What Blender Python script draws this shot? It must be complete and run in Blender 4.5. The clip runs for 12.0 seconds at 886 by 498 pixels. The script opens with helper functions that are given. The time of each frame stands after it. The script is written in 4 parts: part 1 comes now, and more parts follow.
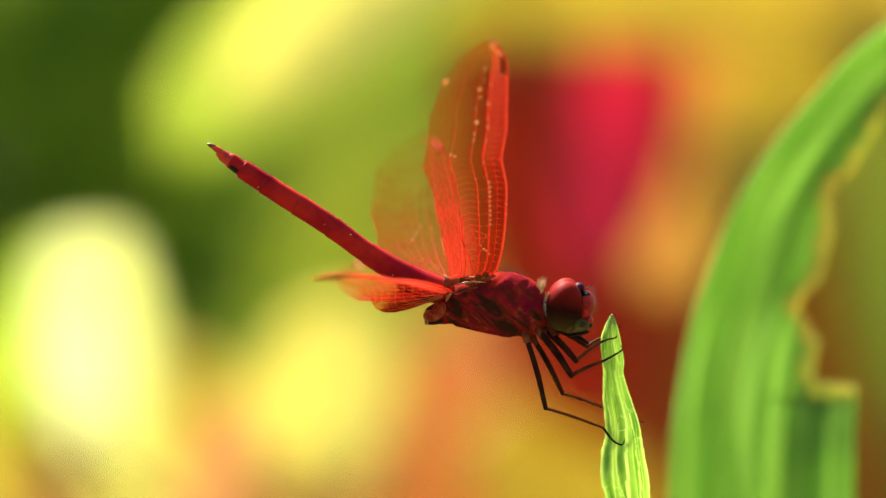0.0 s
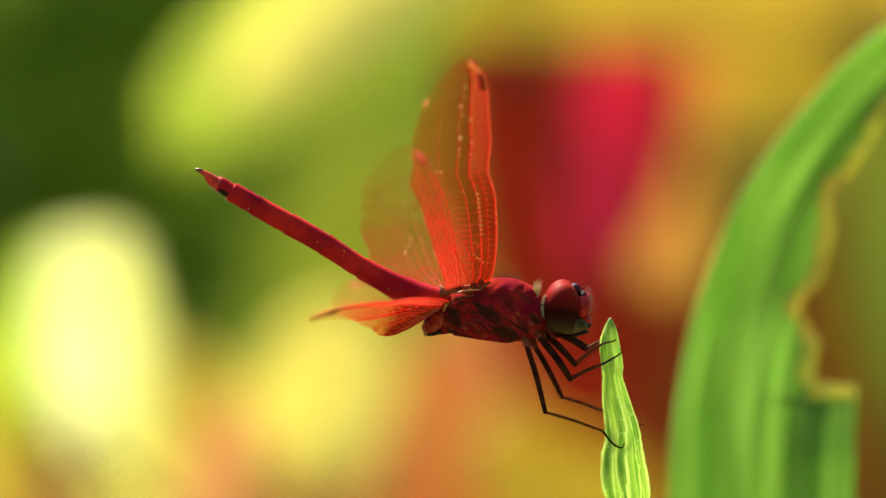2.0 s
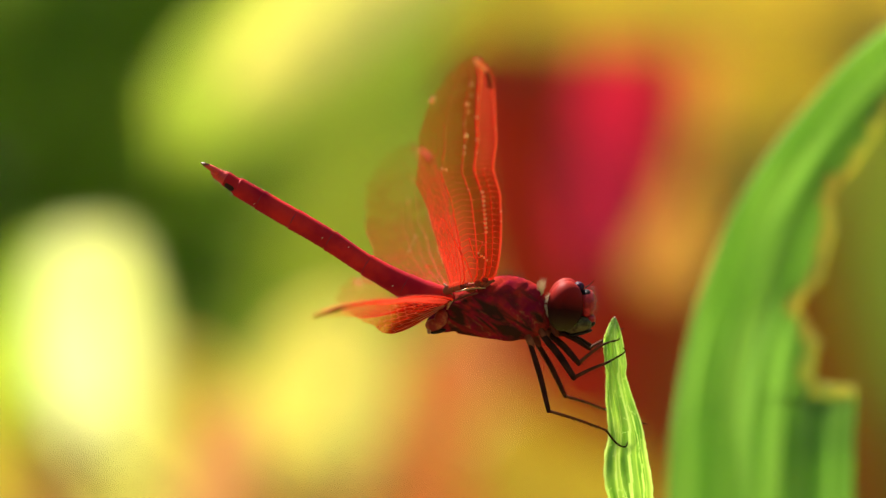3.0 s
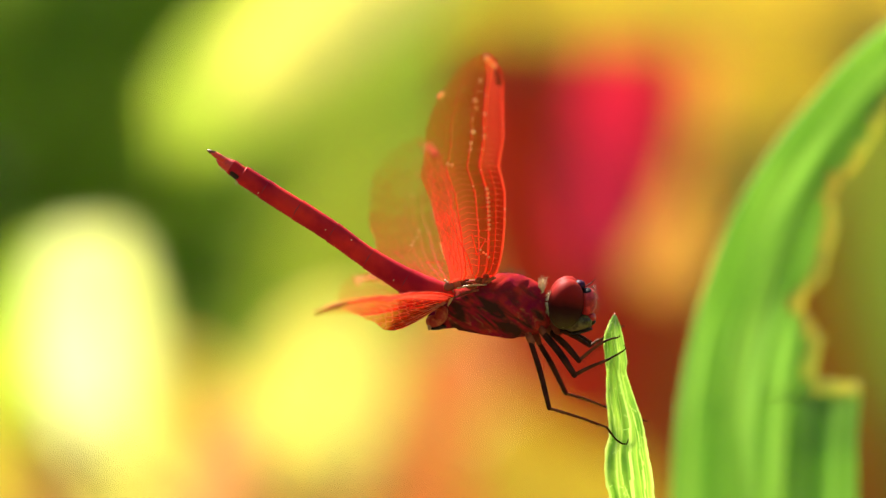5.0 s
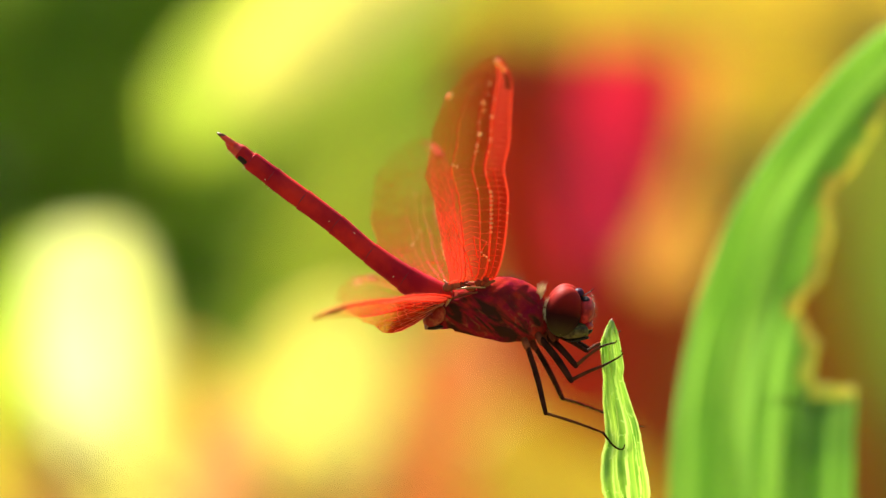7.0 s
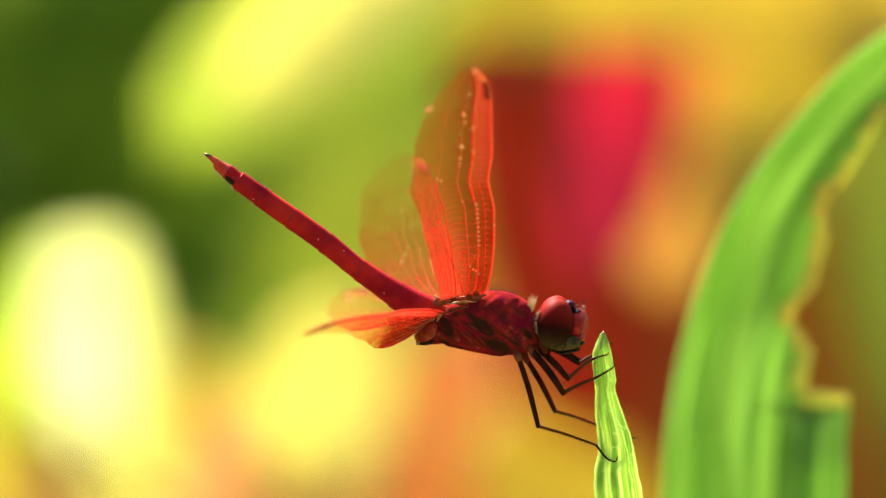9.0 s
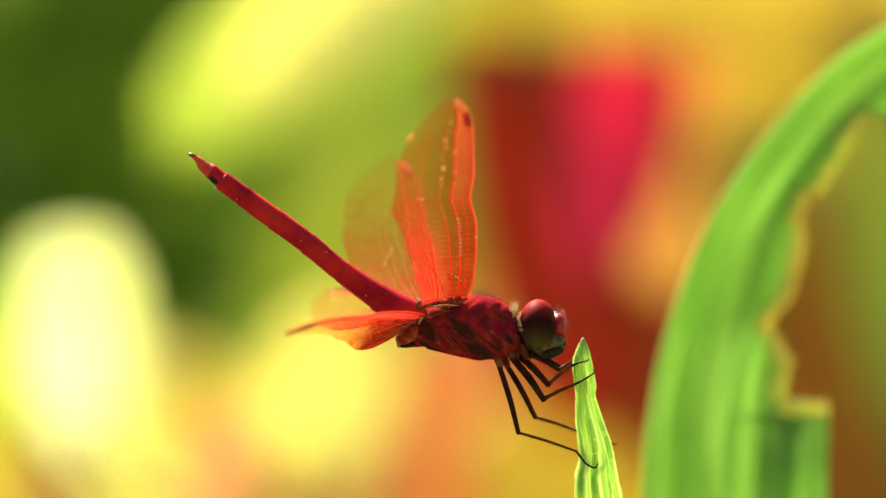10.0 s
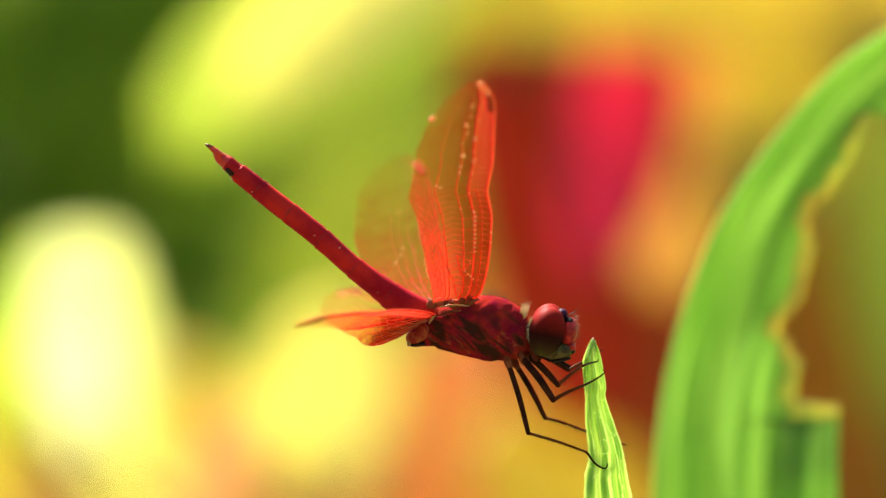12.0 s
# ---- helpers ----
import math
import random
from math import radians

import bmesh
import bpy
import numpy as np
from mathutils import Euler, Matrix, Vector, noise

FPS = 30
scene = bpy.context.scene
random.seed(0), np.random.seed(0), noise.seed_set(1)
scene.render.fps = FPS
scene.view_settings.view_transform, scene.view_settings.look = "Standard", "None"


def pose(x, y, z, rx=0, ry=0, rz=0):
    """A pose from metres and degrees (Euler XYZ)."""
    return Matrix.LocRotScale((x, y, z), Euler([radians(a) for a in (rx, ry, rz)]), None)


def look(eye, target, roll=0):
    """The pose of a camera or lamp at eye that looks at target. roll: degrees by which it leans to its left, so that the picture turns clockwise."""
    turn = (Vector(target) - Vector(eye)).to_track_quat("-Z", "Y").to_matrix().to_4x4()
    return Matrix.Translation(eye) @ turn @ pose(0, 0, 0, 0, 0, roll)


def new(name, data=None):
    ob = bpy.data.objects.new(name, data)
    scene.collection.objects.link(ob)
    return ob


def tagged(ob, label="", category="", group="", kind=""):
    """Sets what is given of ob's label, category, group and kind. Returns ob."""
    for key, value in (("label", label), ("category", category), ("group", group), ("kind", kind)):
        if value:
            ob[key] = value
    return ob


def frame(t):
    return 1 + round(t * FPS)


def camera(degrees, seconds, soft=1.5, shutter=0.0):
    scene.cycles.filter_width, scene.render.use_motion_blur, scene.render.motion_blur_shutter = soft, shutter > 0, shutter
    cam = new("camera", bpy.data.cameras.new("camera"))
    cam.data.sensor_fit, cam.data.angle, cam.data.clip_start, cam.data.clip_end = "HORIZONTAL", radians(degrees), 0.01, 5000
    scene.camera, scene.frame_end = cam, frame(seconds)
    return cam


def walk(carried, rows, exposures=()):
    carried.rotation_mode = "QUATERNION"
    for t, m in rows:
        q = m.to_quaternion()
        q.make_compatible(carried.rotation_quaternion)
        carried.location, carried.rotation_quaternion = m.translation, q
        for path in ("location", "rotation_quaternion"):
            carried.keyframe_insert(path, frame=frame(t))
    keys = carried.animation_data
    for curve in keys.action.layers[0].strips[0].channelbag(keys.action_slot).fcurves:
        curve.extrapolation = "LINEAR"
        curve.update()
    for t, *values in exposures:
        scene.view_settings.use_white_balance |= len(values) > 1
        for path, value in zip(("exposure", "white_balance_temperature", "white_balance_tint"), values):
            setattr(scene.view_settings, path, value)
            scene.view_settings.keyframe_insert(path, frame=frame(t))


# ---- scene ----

MM = 0.001
REACH = 0.5606          # from the lens to the plane of the perch
HIGH = 0.6              # height of the optic axis above the soil


def spot(a, b, d=0.0):
    """A place a to the right and b below a corner of the view's field, in twentieths of a millimetre
    across the perch's plane, and d millimetres behind that plane along the same line of sight."""
    k = (REACH + d * MM) / REACH
    return Vector(((a - 784) * 0.05 * MM * k, d * MM, HIGH + (441 - b) * 0.05 * MM * k))


# ---- camera: a long macro lens on a tripod ----
cam = camera(8.0, 12.0, soft=1.25)
cam.data.dof.use_dof = True
cam.data.dof.focus_distance = REACH - 0.003
cam.data.dof.aperture_fstop = cam.data.lens / 17.5
STAND = look((0, -REACH, HIGH), (0, 0, HIGH))
walk(cam, [(0, STAND), (12, STAND)],
     [(0, 1.87, 6550, 6), (0.4, 1.84, 6550, 6), (0.8, 1.64, 6550, 6), (3.2, 1.72, 6550, 6), (4.6, 2.08, 6550, 6), (9, 2.06, 6550, 6), (12, 2.08, 6550, 6)])

# ---- light: high sun behind the subject, clear sky ----
SUN = Vector((-0.30, 0.53, 0.79)).normalized()
world = bpy.data.worlds.new("sky")
scene.world = world
world.use_nodes = True
sky = world.node_tree.nodes.new("ShaderNodeTexSky")
sky.sky_type, sky.sun_disc = "NISHITA", False
sky.sun_elevation = math.asin(SUN.z)
sky.sun_rotation = math.atan2(SUN.x, SUN.y)
backing = world.node_tree.nodes["Background"]
backing.inputs["Strength"].default_value = 0.053
world.node_tree.links.new(sky.outputs[0], backing.inputs["Color"])
sun_data = bpy.data.lights.new("sun", "SUN")
sun_data.energy, sun_data.angle, sun_data.color = 4.8, radians(0.6), (1.0, 0.95, 0.86)
sun = new("sun", sun_data)
sun.matrix_world = look(SUN * 20, (0, 0, 0))


# ---- materials ----
def nodes_of(name):
    m = bpy.data.materials.new(name)
    m.use_nodes = True
    nt = m.node_tree
    nt.nodes.clear()
    out = nt.nodes.new("ShaderNodeOutputMaterial")
    return m, nt, out


def noise_at(nt, scale, detail=4.0, coord="Object"):
    tc = nt.nodes.new("ShaderNodeTexCoord")
    n = nt.nodes.new("ShaderNodeTexNoise")
    n.inputs["Scale"].default_value, n.inputs["Detail"].default_value = scale, detail
    nt.links.new(tc.outputs[coord], n.inputs["Vector"])
    return n.outputs["Fac"]


def blend(nt, fac, a, b):
    mx = nt.nodes.new("ShaderNodeMix")
    mx.data_type = "RGBA"
    for key, v in ((0, fac), (6, a), (7, b)):
        if hasattr(v, "is_output"):
            nt.links.new(v, mx.inputs[key])
        else:
            mx.inputs[key].default_value = (*v, 1) if isinstance(v, tuple) else v
    return mx.outputs[2]


def ramp(nt, fac, stops):
    r = nt.nodes.new("ShaderNodeValToRGB")
    while len(r.color_ramp.elements) < len(stops):
        r.color_ramp.elements.new(0.5)
    for e, (p, c) in zip(r.color_ramp.elements, stops):
        e.position, e.color = p, (*c, 1) if isinstance(c, tuple) else (c, c, c, 1)
    nt.links.new(fac, r.inputs[0])
    return r.outputs[0]


def bumped(nt, height, strength, distance):
    b = nt.nodes.new("ShaderNodeBump")
    b.inputs["Strength"].default_value, b.inputs["Distance"].default_value = strength, distance
    nt.links.new(height, b.inputs["Height"])
    return b.outputs[0]


def principled(nt, color, rough, spec=0.5, normal=None, coat=0.0):
    p = nt.nodes.new("ShaderNodeBsdfPrincipled")
    if hasattr(color, "is_output"):
        nt.links.new(color, p.inputs["Base Color"])
    else:
        p.inputs["Base Color"].default_value = (*color, 1)
    p.inputs["Roughness"].default_value = rough
    p.inputs["Specular IOR Level"].default_value = spec
    p.inputs["Coat Weight"].default_value = coat
    if normal:
        nt.links.new(normal, p.inputs["Normal"])
    return p.outputs[0]


def shell(name, a, b, scale, rough=0.45, grain=9000.0, relief=0.00004, coat=0.0, spec=0.3):
    """Insect cuticle and other opaque skins: two colours in cloudy patches, fine grain."""
    m, nt, out = nodes_of(name)
    patch = ramp(nt, noise_at(nt, scale), [(0.38, 0.0), (0.62, 1.0)])
    fine = noise_at(nt, grain, 2.0)
    color = blend(nt, patch, a, b)
    nt.links.new(principled(nt, color, rough, spec, bumped(nt, fine, 0.5, relief), coat), out.inputs[0])
    return m


def leafy(name, a, b, scale, through_=0.5, stripes=0, stripe=(0.5, 0.6, 0.1), rough=0.5, tint=(1.0, 1.0, 0.85), spec=0.3):
    """A leaf: mottled blade, parallel or herringbone veins along its own length, light passing through."""
    m, nt, out = nodes_of(name)
    mott = ramp(nt, noise_at(nt, scale), [(0.35, 0.0), (0.65, 1.0)])
    color = blend(nt, mott, a, b)
    if stripes:
        uv = nt.nodes.new("ShaderNodeUVMap")
        sep = nt.nodes.new("ShaderNodeSeparateXYZ")
        nt.links.new(uv.outputs[0], sep.inputs[0])
        comb = nt.nodes.new("ShaderNodeCombineXYZ")
        scl = nt.nodes.new("ShaderNodeMath")
        scl.operation = "MULTIPLY"
        scl.inputs[1].default_value = stripes
        nt.links.new(sep.outputs[0], scl.inputs[0])
        nt.links.new(scl.outputs[0], comb.inputs[0])
        nt.links.new(sep.outputs[1], comb.inputs[1])
        n = nt.nodes.new("ShaderNodeTexNoise")
        n.inputs["Scale"].default_value, n.inputs["Detail"].default_value = 1.0, 3.0
        nt.links.new(comb.outputs[0], n.inputs["Vector"])
        line = ramp(nt, n.outputs["Fac"], [(0.42, 0.0), (0.60, 1.0)])
        color = blend(nt, line, color, stripe)
        # thin pale parallel veins
        many = nt.nodes.new("ShaderNodeMath")
        many.operation = "MULTIPLY"
        many.inputs[1].default_value = 4.0
        nt.links.new(scl.outputs[0], many.inputs[0])
        comb2 = nt.nodes.new("ShaderNodeCombineXYZ")
        nt.links.new(many.outputs[0], comb2.inputs[0])
        nt.links.new(sep.outputs[1], comb2.inputs[1])
        n2 = nt.nodes.new("ShaderNodeTexNoise")
        n2.inputs["Scale"].default_value, n2.inputs["Detail"].default_value = 1.0, 1.0
        nt.links.new(comb2.outputs[0], n2.inputs["Vector"])
        thin = ramp(nt, n2.outputs["Fac"], [(0.56, 0.0), (0.64, 0.75)])
        color = blend(nt, thin, color, tuple(min(0.95, c * 1.35 + 0.05) for c in stripe))
        relief = line
    else:
        relief = noise_at(nt, scale * 12, 2.0)
    normal = bumped(nt, relief, 0.35, 0.0004)
    front = principled(nt, color, rough, spec, normal)
    tr = nt.nodes.new("ShaderNodeBsdfTranslucent")
    warm = nt.nodes.new("ShaderNodeMix")
    warm.data_type, warm.blend_type = "RGBA", "MULTIPLY"
    warm.inputs[0].default_value = 1.0
    nt.links.new(color, warm.inputs[6])
    warm.inputs[7].default_value = (*tint, 1)
    nt.links.new(warm.outputs[2], tr.inputs[0])
    mix = nt.nodes.new("ShaderNodeMixShader")
    mix.inputs[0].default_value = through_
    nt.links.new(front, mix.inputs[1])
    nt.links.new(tr.outputs[0], mix.inputs[2])
    nt.links.new(mix.outputs[0], out.inputs[0])
    return m


def membrane_skin(name, cover_at, stain, front=1.0, glow=(0.90, 0.075, 0.035), strip=None, strip_to=0.22):
    """Wing film: clear, stained amber-red towards the root, denser along the leading strip of narrow cells."""
    m, nt, out = nodes_of(name)
    uv = nt.nodes.new("ShaderNodeUVMap")
    sep = nt.nodes.new("ShaderNodeSeparateXYZ")
    nt.links.new(uv.outputs[0], sep.inputs[0])
    cloud = noise_at(nt, 330.0)
    add = nt.nodes.new("ShaderNodeMath")
    add.operation = "MULTIPLY_ADD"
    add.inputs[1].default_value, add.inputs[2].default_value = 0.7, -0.35
    nt.links.new(cloud, add.inputs[0])
    add2 = nt.nodes.new("ShaderNodeMath")
    add2.operation = "ADD"
    nt.links.new(add.outputs[0], add2.inputs[0])
    nt.links.new(sep.outputs[1], add2.inputs[1])
    cover = ramp(nt, add2.outputs[0], cover_at)
    rear = nt.nodes.new("ShaderNodeMath")
    rear.operation = "MULTIPLY"
    nt.links.new(cover, rear.inputs[0])
    nt.links.new(ramp(nt, sep.outputs[0], [(0.38, front), (0.62, 1.0)]), rear.inputs[1])
    cover = rear.outputs[0]
    if strip:
        lead = nt.nodes.new("ShaderNodeMath")
        lead.operation = "MULTIPLY"
        nt.links.new(ramp(nt, sep.outputs[0], [(strip_to, 1.0), (strip_to + 0.06, 0.0)]), lead.inputs[0])
        nt.links.new(ramp(nt, sep.outputs[1], strip), lead.inputs[1])
        both = nt.nodes.new("ShaderNodeMath")
        both.operation = "MAXIMUM"
        nt.links.new(cover, both.inputs[0])
        nt.links.new(lead.outputs[0], both.inputs[1])
        cover = both.outputs[0]
    clear = nt.nodes.new("ShaderNodeBsdfTransparent")
    nt.links.new(ramp(nt, add2.outputs[0], stain), clear.inputs[0])
    tr = nt.nodes.new("ShaderNodeBsdfTranslucent")
    tr.inputs[0].default_value = (*glow, 1)
    df = principled(nt, (0.66, 0.05, 0.025), 0.6, 0.02)
    body_ = nt.nodes.new("ShaderNodeMixShader")
    body_.inputs[0].default_value = 0.6
    nt.links.new(df, body_.inputs[1])
    nt.links.new(tr.outputs[0], body_.inputs[2])
    mix = nt.nodes.new("ShaderNodeMixShader")
    nt.links.new(cover, mix.inputs[0])
    nt.links.new(clear.outputs[0], mix.inputs[1])
    nt.links.new(body_.outputs[0], mix.inputs[2])
    nt.links.new(mix.outputs[0], out.inputs[0])
    return m


def vein_skin(name, a, b, glow):
    m, nt, out = nodes_of(name)
    color = blend(nt, noise_at(nt, 700.0), a, b)
    front = principled(nt, color, 0.24, 0.4)
    tr = nt.nodes.new("ShaderNodeBsdfTranslucent")
    tr.inputs[0].default_value = (*glow, 1)
    mix = nt.nodes.new("ShaderNodeMixShader")
    mix.inputs[0].default_value = 0.62
    nt.links.new(front, mix.inputs[1])
    nt.links.new(tr.outputs[0], mix.inputs[2])
    nt.links.new(mix.outputs[0], out.inputs[0])
    return m


def height_tinted(name, stops, low, high, rough, coat):
    """A compound eye: colour changes from its crown to its belly, with a fine facet grain."""
    m, nt, out = nodes_of(name)
    tc = nt.nodes.new("ShaderNodeTexCoord")
    sep = nt.nodes.new("ShaderNodeSeparateXYZ")
    nt.links.new(tc.outputs["Object"], sep.inputs[0])
    mr = nt.nodes.new("ShaderNodeMapRange")
    mr.inputs["From Min"].default_value, mr.inputs["From Max"].default_value = low, high
    nt.links.new(sep.outputs[2], mr.inputs["Value"])
    wob = nt.nodes.new("ShaderNodeMath")
    wob.operation = "MULTIPLY_ADD"
    wob.inputs[1].default_value = 0.12
    nt.links.new(noise_at(nt, 900.0), wob.inputs[0])
    nt.links.new(mr.outputs[0], wob.inputs[2])
    color = ramp(nt, wob.outputs[0], stops)
    v = nt.nodes.new("ShaderNodeTexVoronoi")
    v.inputs["Scale"].default_value = 14000
    nt.links.new(tc.outputs["Object"], v.inputs["Vector"])
    nt.links.new(principled(nt, color, rough, 0.02, bumped(nt, v.outputs["Distance"], 0.25, 0.00003), coat), out.inputs[0])
    return m


def striped_thorax():
    """Wine-red cuticle broken by slanting, ragged black bands, ochre where the plates meet; rough plates."""
    m, nt, out = nodes_of("thorax_cuticle")
    tc = nt.nodes.new("ShaderNodeTexCoord")
    slant = nt.nodes.new("ShaderNodeMapping")
    slant.inputs["Rotation"].default_value = (0, radians(52), 0)
    nt.links.new(tc.outputs["Object"], slant.inputs["Vector"])

    def streaks(scale, detail, bend):
        mp = nt.nodes.new("ShaderNodeMapping")
        mp.inputs["Scale"].default_value = scale
        nt.links.new(slant.outputs[0], mp.inputs["Vector"])
        w = nt.nodes.new("ShaderNodeTexNoise")
        w.inputs["Scale"].default_value, w.inputs["Detail"].default_value, w.inputs["Distortion"].default_value = 1.0, detail, bend
        nt.links.new(mp.outputs[0], w.inputs["Vector"])
        return w.outputs["Fac"]

    def product(a, b):
        k = nt.nodes.new("ShaderNodeMath")
        k.operation = "MULTIPLY"
        nt.links.new(a, k.inputs[0])
        nt.links.new(b, k.inputs[1])
        return k.outputs[0]

    sep = nt.nodes.new("ShaderNodeSeparateXYZ")
    nt.links.new(tc.outputs["Object"], sep.inputs[0])
    flank = nt.nodes.new("ShaderNodeMapRange")
    flank.inputs["From Min"].default_value, flank.inputs["From Max"].default_value = 0.0042, 0.0030
    nt.links.new(sep.outputs[2], flank.inputs["Value"])
    coarse = streaks((900, 420, 270), 4.0, 0.9)
    band = product(ramp(nt, coarse, [(0.41, 1.0), (0.57, 0.0)]), flank.outputs[0])
    red = blend(nt, ramp(nt, noise_at(nt, 520.0), [(0.38, 0.0), (0.62, 1.0)]), (0.20, 0.007, 0.027), (0.34, 0.024, 0.017))
    ochre = product(ramp(nt, streaks((1700, 800, 800), 3.0, 1.2), [(0.57, 0.0), (0.70, 0.6)]), flank.outputs[0])
    color = blend(nt, ochre, red, (0.32, 0.10, 0.038))
    color = blend(nt, band, color, (0.050, 0.019, 0.012))
    lumps = nt.nodes.new("ShaderNodeMath")
    lumps.operation = "MULTIPLY_ADD"
    lumps.inputs[1].default_value = 0.25
    nt.links.new(noise_at(nt, 6000.0, 4.0), lumps.inputs[0])
    nt.links.new(coarse, lumps.inputs[2])
    nt.links.new(principled(nt, color, 0.75, 0.0, bumped(nt, lumps.outputs[0], 0.4, 0.0003)), out.inputs[0])
    return m


M_THORAX = striped_thorax()
M_ABD = shell("abdomen_cuticle", (0.34, 0.009, 0.020), (0.60, 0.026, 0.022), 280.0, 0.45, spec=0.03)
M_ABD_DARK = shell("abdomen_joint", (0.16, 0.006, 0.014), (0.28, 0.012, 0.018), 300.0, 0.5)
M_ABD_TIP = shell("tail_cuticle", (0.75, 0.06, 0.03), (0.60, 0.03, 0.03), 500.0, 0.4)
M_CLASP = shell("clasper_cuticle", (0.10, 0.03, 0.012), (0.18, 0.05, 0.02), 900.0, 0.5)
M_BLACK = shell("black_cuticle", (0.012, 0.007, 0.006), (0.035, 0.016, 0.010), 800.0, 0.45, spec=0.08)
M_LEG = shell("leg_cuticle", (0.022, 0.008, 0.005), (0.065, 0.020, 0.011), 500.0, 0.5, spec=0.02)
M_SHIN = shell("shin_cuticle", (0.055, 0.016, 0.008), (0.15, 0.050, 0.022), 700.0, 0.5, spec=0.02)
M_JOINT = shell("joint_cuticle", (0.26, 0.075, 0.035), (0.13, 0.028, 0.016), 700.0, 0.75, spec=0.03)
M_PLATE = shell("plate_cuticle", (0.46, 0.12, 0.045), (0.28, 0.035, 0.022), 1500.0, 0.6, spec=0.05)
M_PALE = shell("pale_membrane", (0.50, 0.36, 0.16), (0.30, 0.12, 0.06), 900.0, 0.5)
M_FACE = shell("face_cuticle", (0.62, 0.035, 0.03), (0.32, 0.014, 0.014), 1800.0, 0.4, spec=0.2)
M_CROWN = shell("crown_cuticle", (0.06, 0.018, 0.045), (0.03, 0.010, 0.022), 900.0, 0.5, spec=0.04)
M_MOUTH = shell("mouth_cuticle", (0.17, 0.13, 0.045), (0.05, 0.03, 0.012), 1500.0, 0.45, spec=0.1)
M_HAIR = shell("pale_bristles", (0.75, 0.62, 0.38), (0.60, 0.45, 0.22), 900.0, 0.5)
M_FUZZ = shell("brown_bristles", (0.22, 0.12, 0.04), (0.14, 0.06, 0.02), 900.0, 0.5)
M_EYE = height_tinted("compound_eye", [(0.0, (0.17, 0.15, 0.05)), (0.12, (0.085, 0.070, 0.020)), (0.26, (0.055, 0.030, 0.012)), (0.38, (0.035, 0.012, 0.007)), (0.48, (0.035, 0.006, 0.005)), (0.62, (0.13, 0.009, 0.006)), (0.78, (0.24, 0.012, 0.009)), (1.0, (0.30, 0.020, 0.014))], -0.0025, 0.0025, 0.52, 0.0)
M_FILM = membrane_skin("fore_film", [(0.0, 0.20), (0.2, 0.13), (0.42, 0.05), (0.6, 0.02), (1.0, 0.01)],
                       [(0.0, (0.68, 0.15, 0.09)), (0.2, (0.80, 0.30, 0.20)), (0.4, (0.86, 0.44, 0.33)), (0.7, (0.90, 0.60, 0.46)), (1.0, (0.95, 0.80, 0.68))], 0.15,
                       strip=[(0.0, 0.0), (0.44, 0.02), (0.53, 0.08), (0.9, 0.13), (1.0, 0.18)])
M_BROAD_FILM = membrane_skin("broad_film", [(0.0, 0.42), (0.2, 0.28), (0.45, 0.14), (0.7, 0.05), (1.0, 0.01)],
                             [(0.0, (0.90, 0.46, 0.32)), (0.3, (0.92, 0.58, 0.44)), (0.55, (0.90, 0.66, 0.52)), (0.7, (0.95, 0.82, 0.70)), (1.0, (0.98, 0.92, 0.86))], 0.6, (0.90, 0.22, 0.08),
                             [(0.0, 0.22), (0.12, 0.26), (0.45, 0.24), (0.60, 0.18), (0.84, 0.12), (1.0, 0.04)], 0.24)
M_LOBE_FILM = membrane_skin("lobe_film", [(0.0, 0.05), (0.14, 0.02), (0.3, 0.012), (1.0, 0.010)],
                            [(0.0, (0.34, 0.018, 0.014)), (0.20, (0.50, 0.045, 0.028)), (0.32, (0.86, 0.34, 0.18)), (0.52, (0.94, 0.66, 0.44)), (1.0, (0.95, 0.85, 0.7))],
                            strip=[(0.0, 0.14), (0.15, 0.28), (0.35, 0.45), (0.6, 0.45), (0.8, 0.22), (1.0, 0.10)], strip_to=0.24)
M_HIND_FILM = membrane_skin("hind_film", [(0.0, 0.20), (0.14, 0.12), (0.3, 0.035), (1.0, 0.010)],
                            [(0.0, (0.62, 0.12, 0.07)), (0.12, (0.76, 0.26, 0.15)), (0.3, (0.90, 0.66, 0.48)), (0.5, (0.95, 0.84, 0.68)), (1.0, (0.97, 0.90, 0.78))])
M_VEIN = vein_skin("wing_vein", (0.82, 0.12, 0.065), (0.90, 0.20, 0.11), (0.72, 0.12, 0.065))
M_FORE_VEIN = vein_skin("fore_wing_vein", (0.84, 0.17, 0.09), (0.92, 0.27, 0.16), (0.74, 0.17, 0.09))
# hindwing lobe: brighter copy of the wing vein, sunlight put into its colour
M_LIT_VEIN = vein_skin("lit_wing_vein", (0.90, 0.32, 0.20), (0.92, 0.42, 0.28), (0.80, 0.34, 0.22))
# bright bead colour that carries the glints of the wing veins
M_GLINT = leafy("vein_glint", (0.95, 0.50, 0.20), (0.96, 0.80, 0.48), 700.0, 0.5, rough=0.08, spec=1.0)
M_SMOKE = leafy("smoky_film", (0.34, 0.22, 0.08), (0.22, 0.15, 0.05), 600.0, 0.5, spec=0.03)
M_STIGMA = shell("wing_spot", (0.40, 0.075, 0.03), (0.28, 0.05, 0.025), 900.0, 0.6, spec=0.03)
M_BLADE = leafy("shoot_leaf", (0.26, 0.48, 0.09), (0.48, 0.68, 0.17), 420.0, 0.62, 5.0, (0.62, 0.78, 0.24))
M_RIB = leafy("pale_rib", (0.85, 0.92, 0.50), (0.78, 0.88, 0.42), 300.0, 0.8)
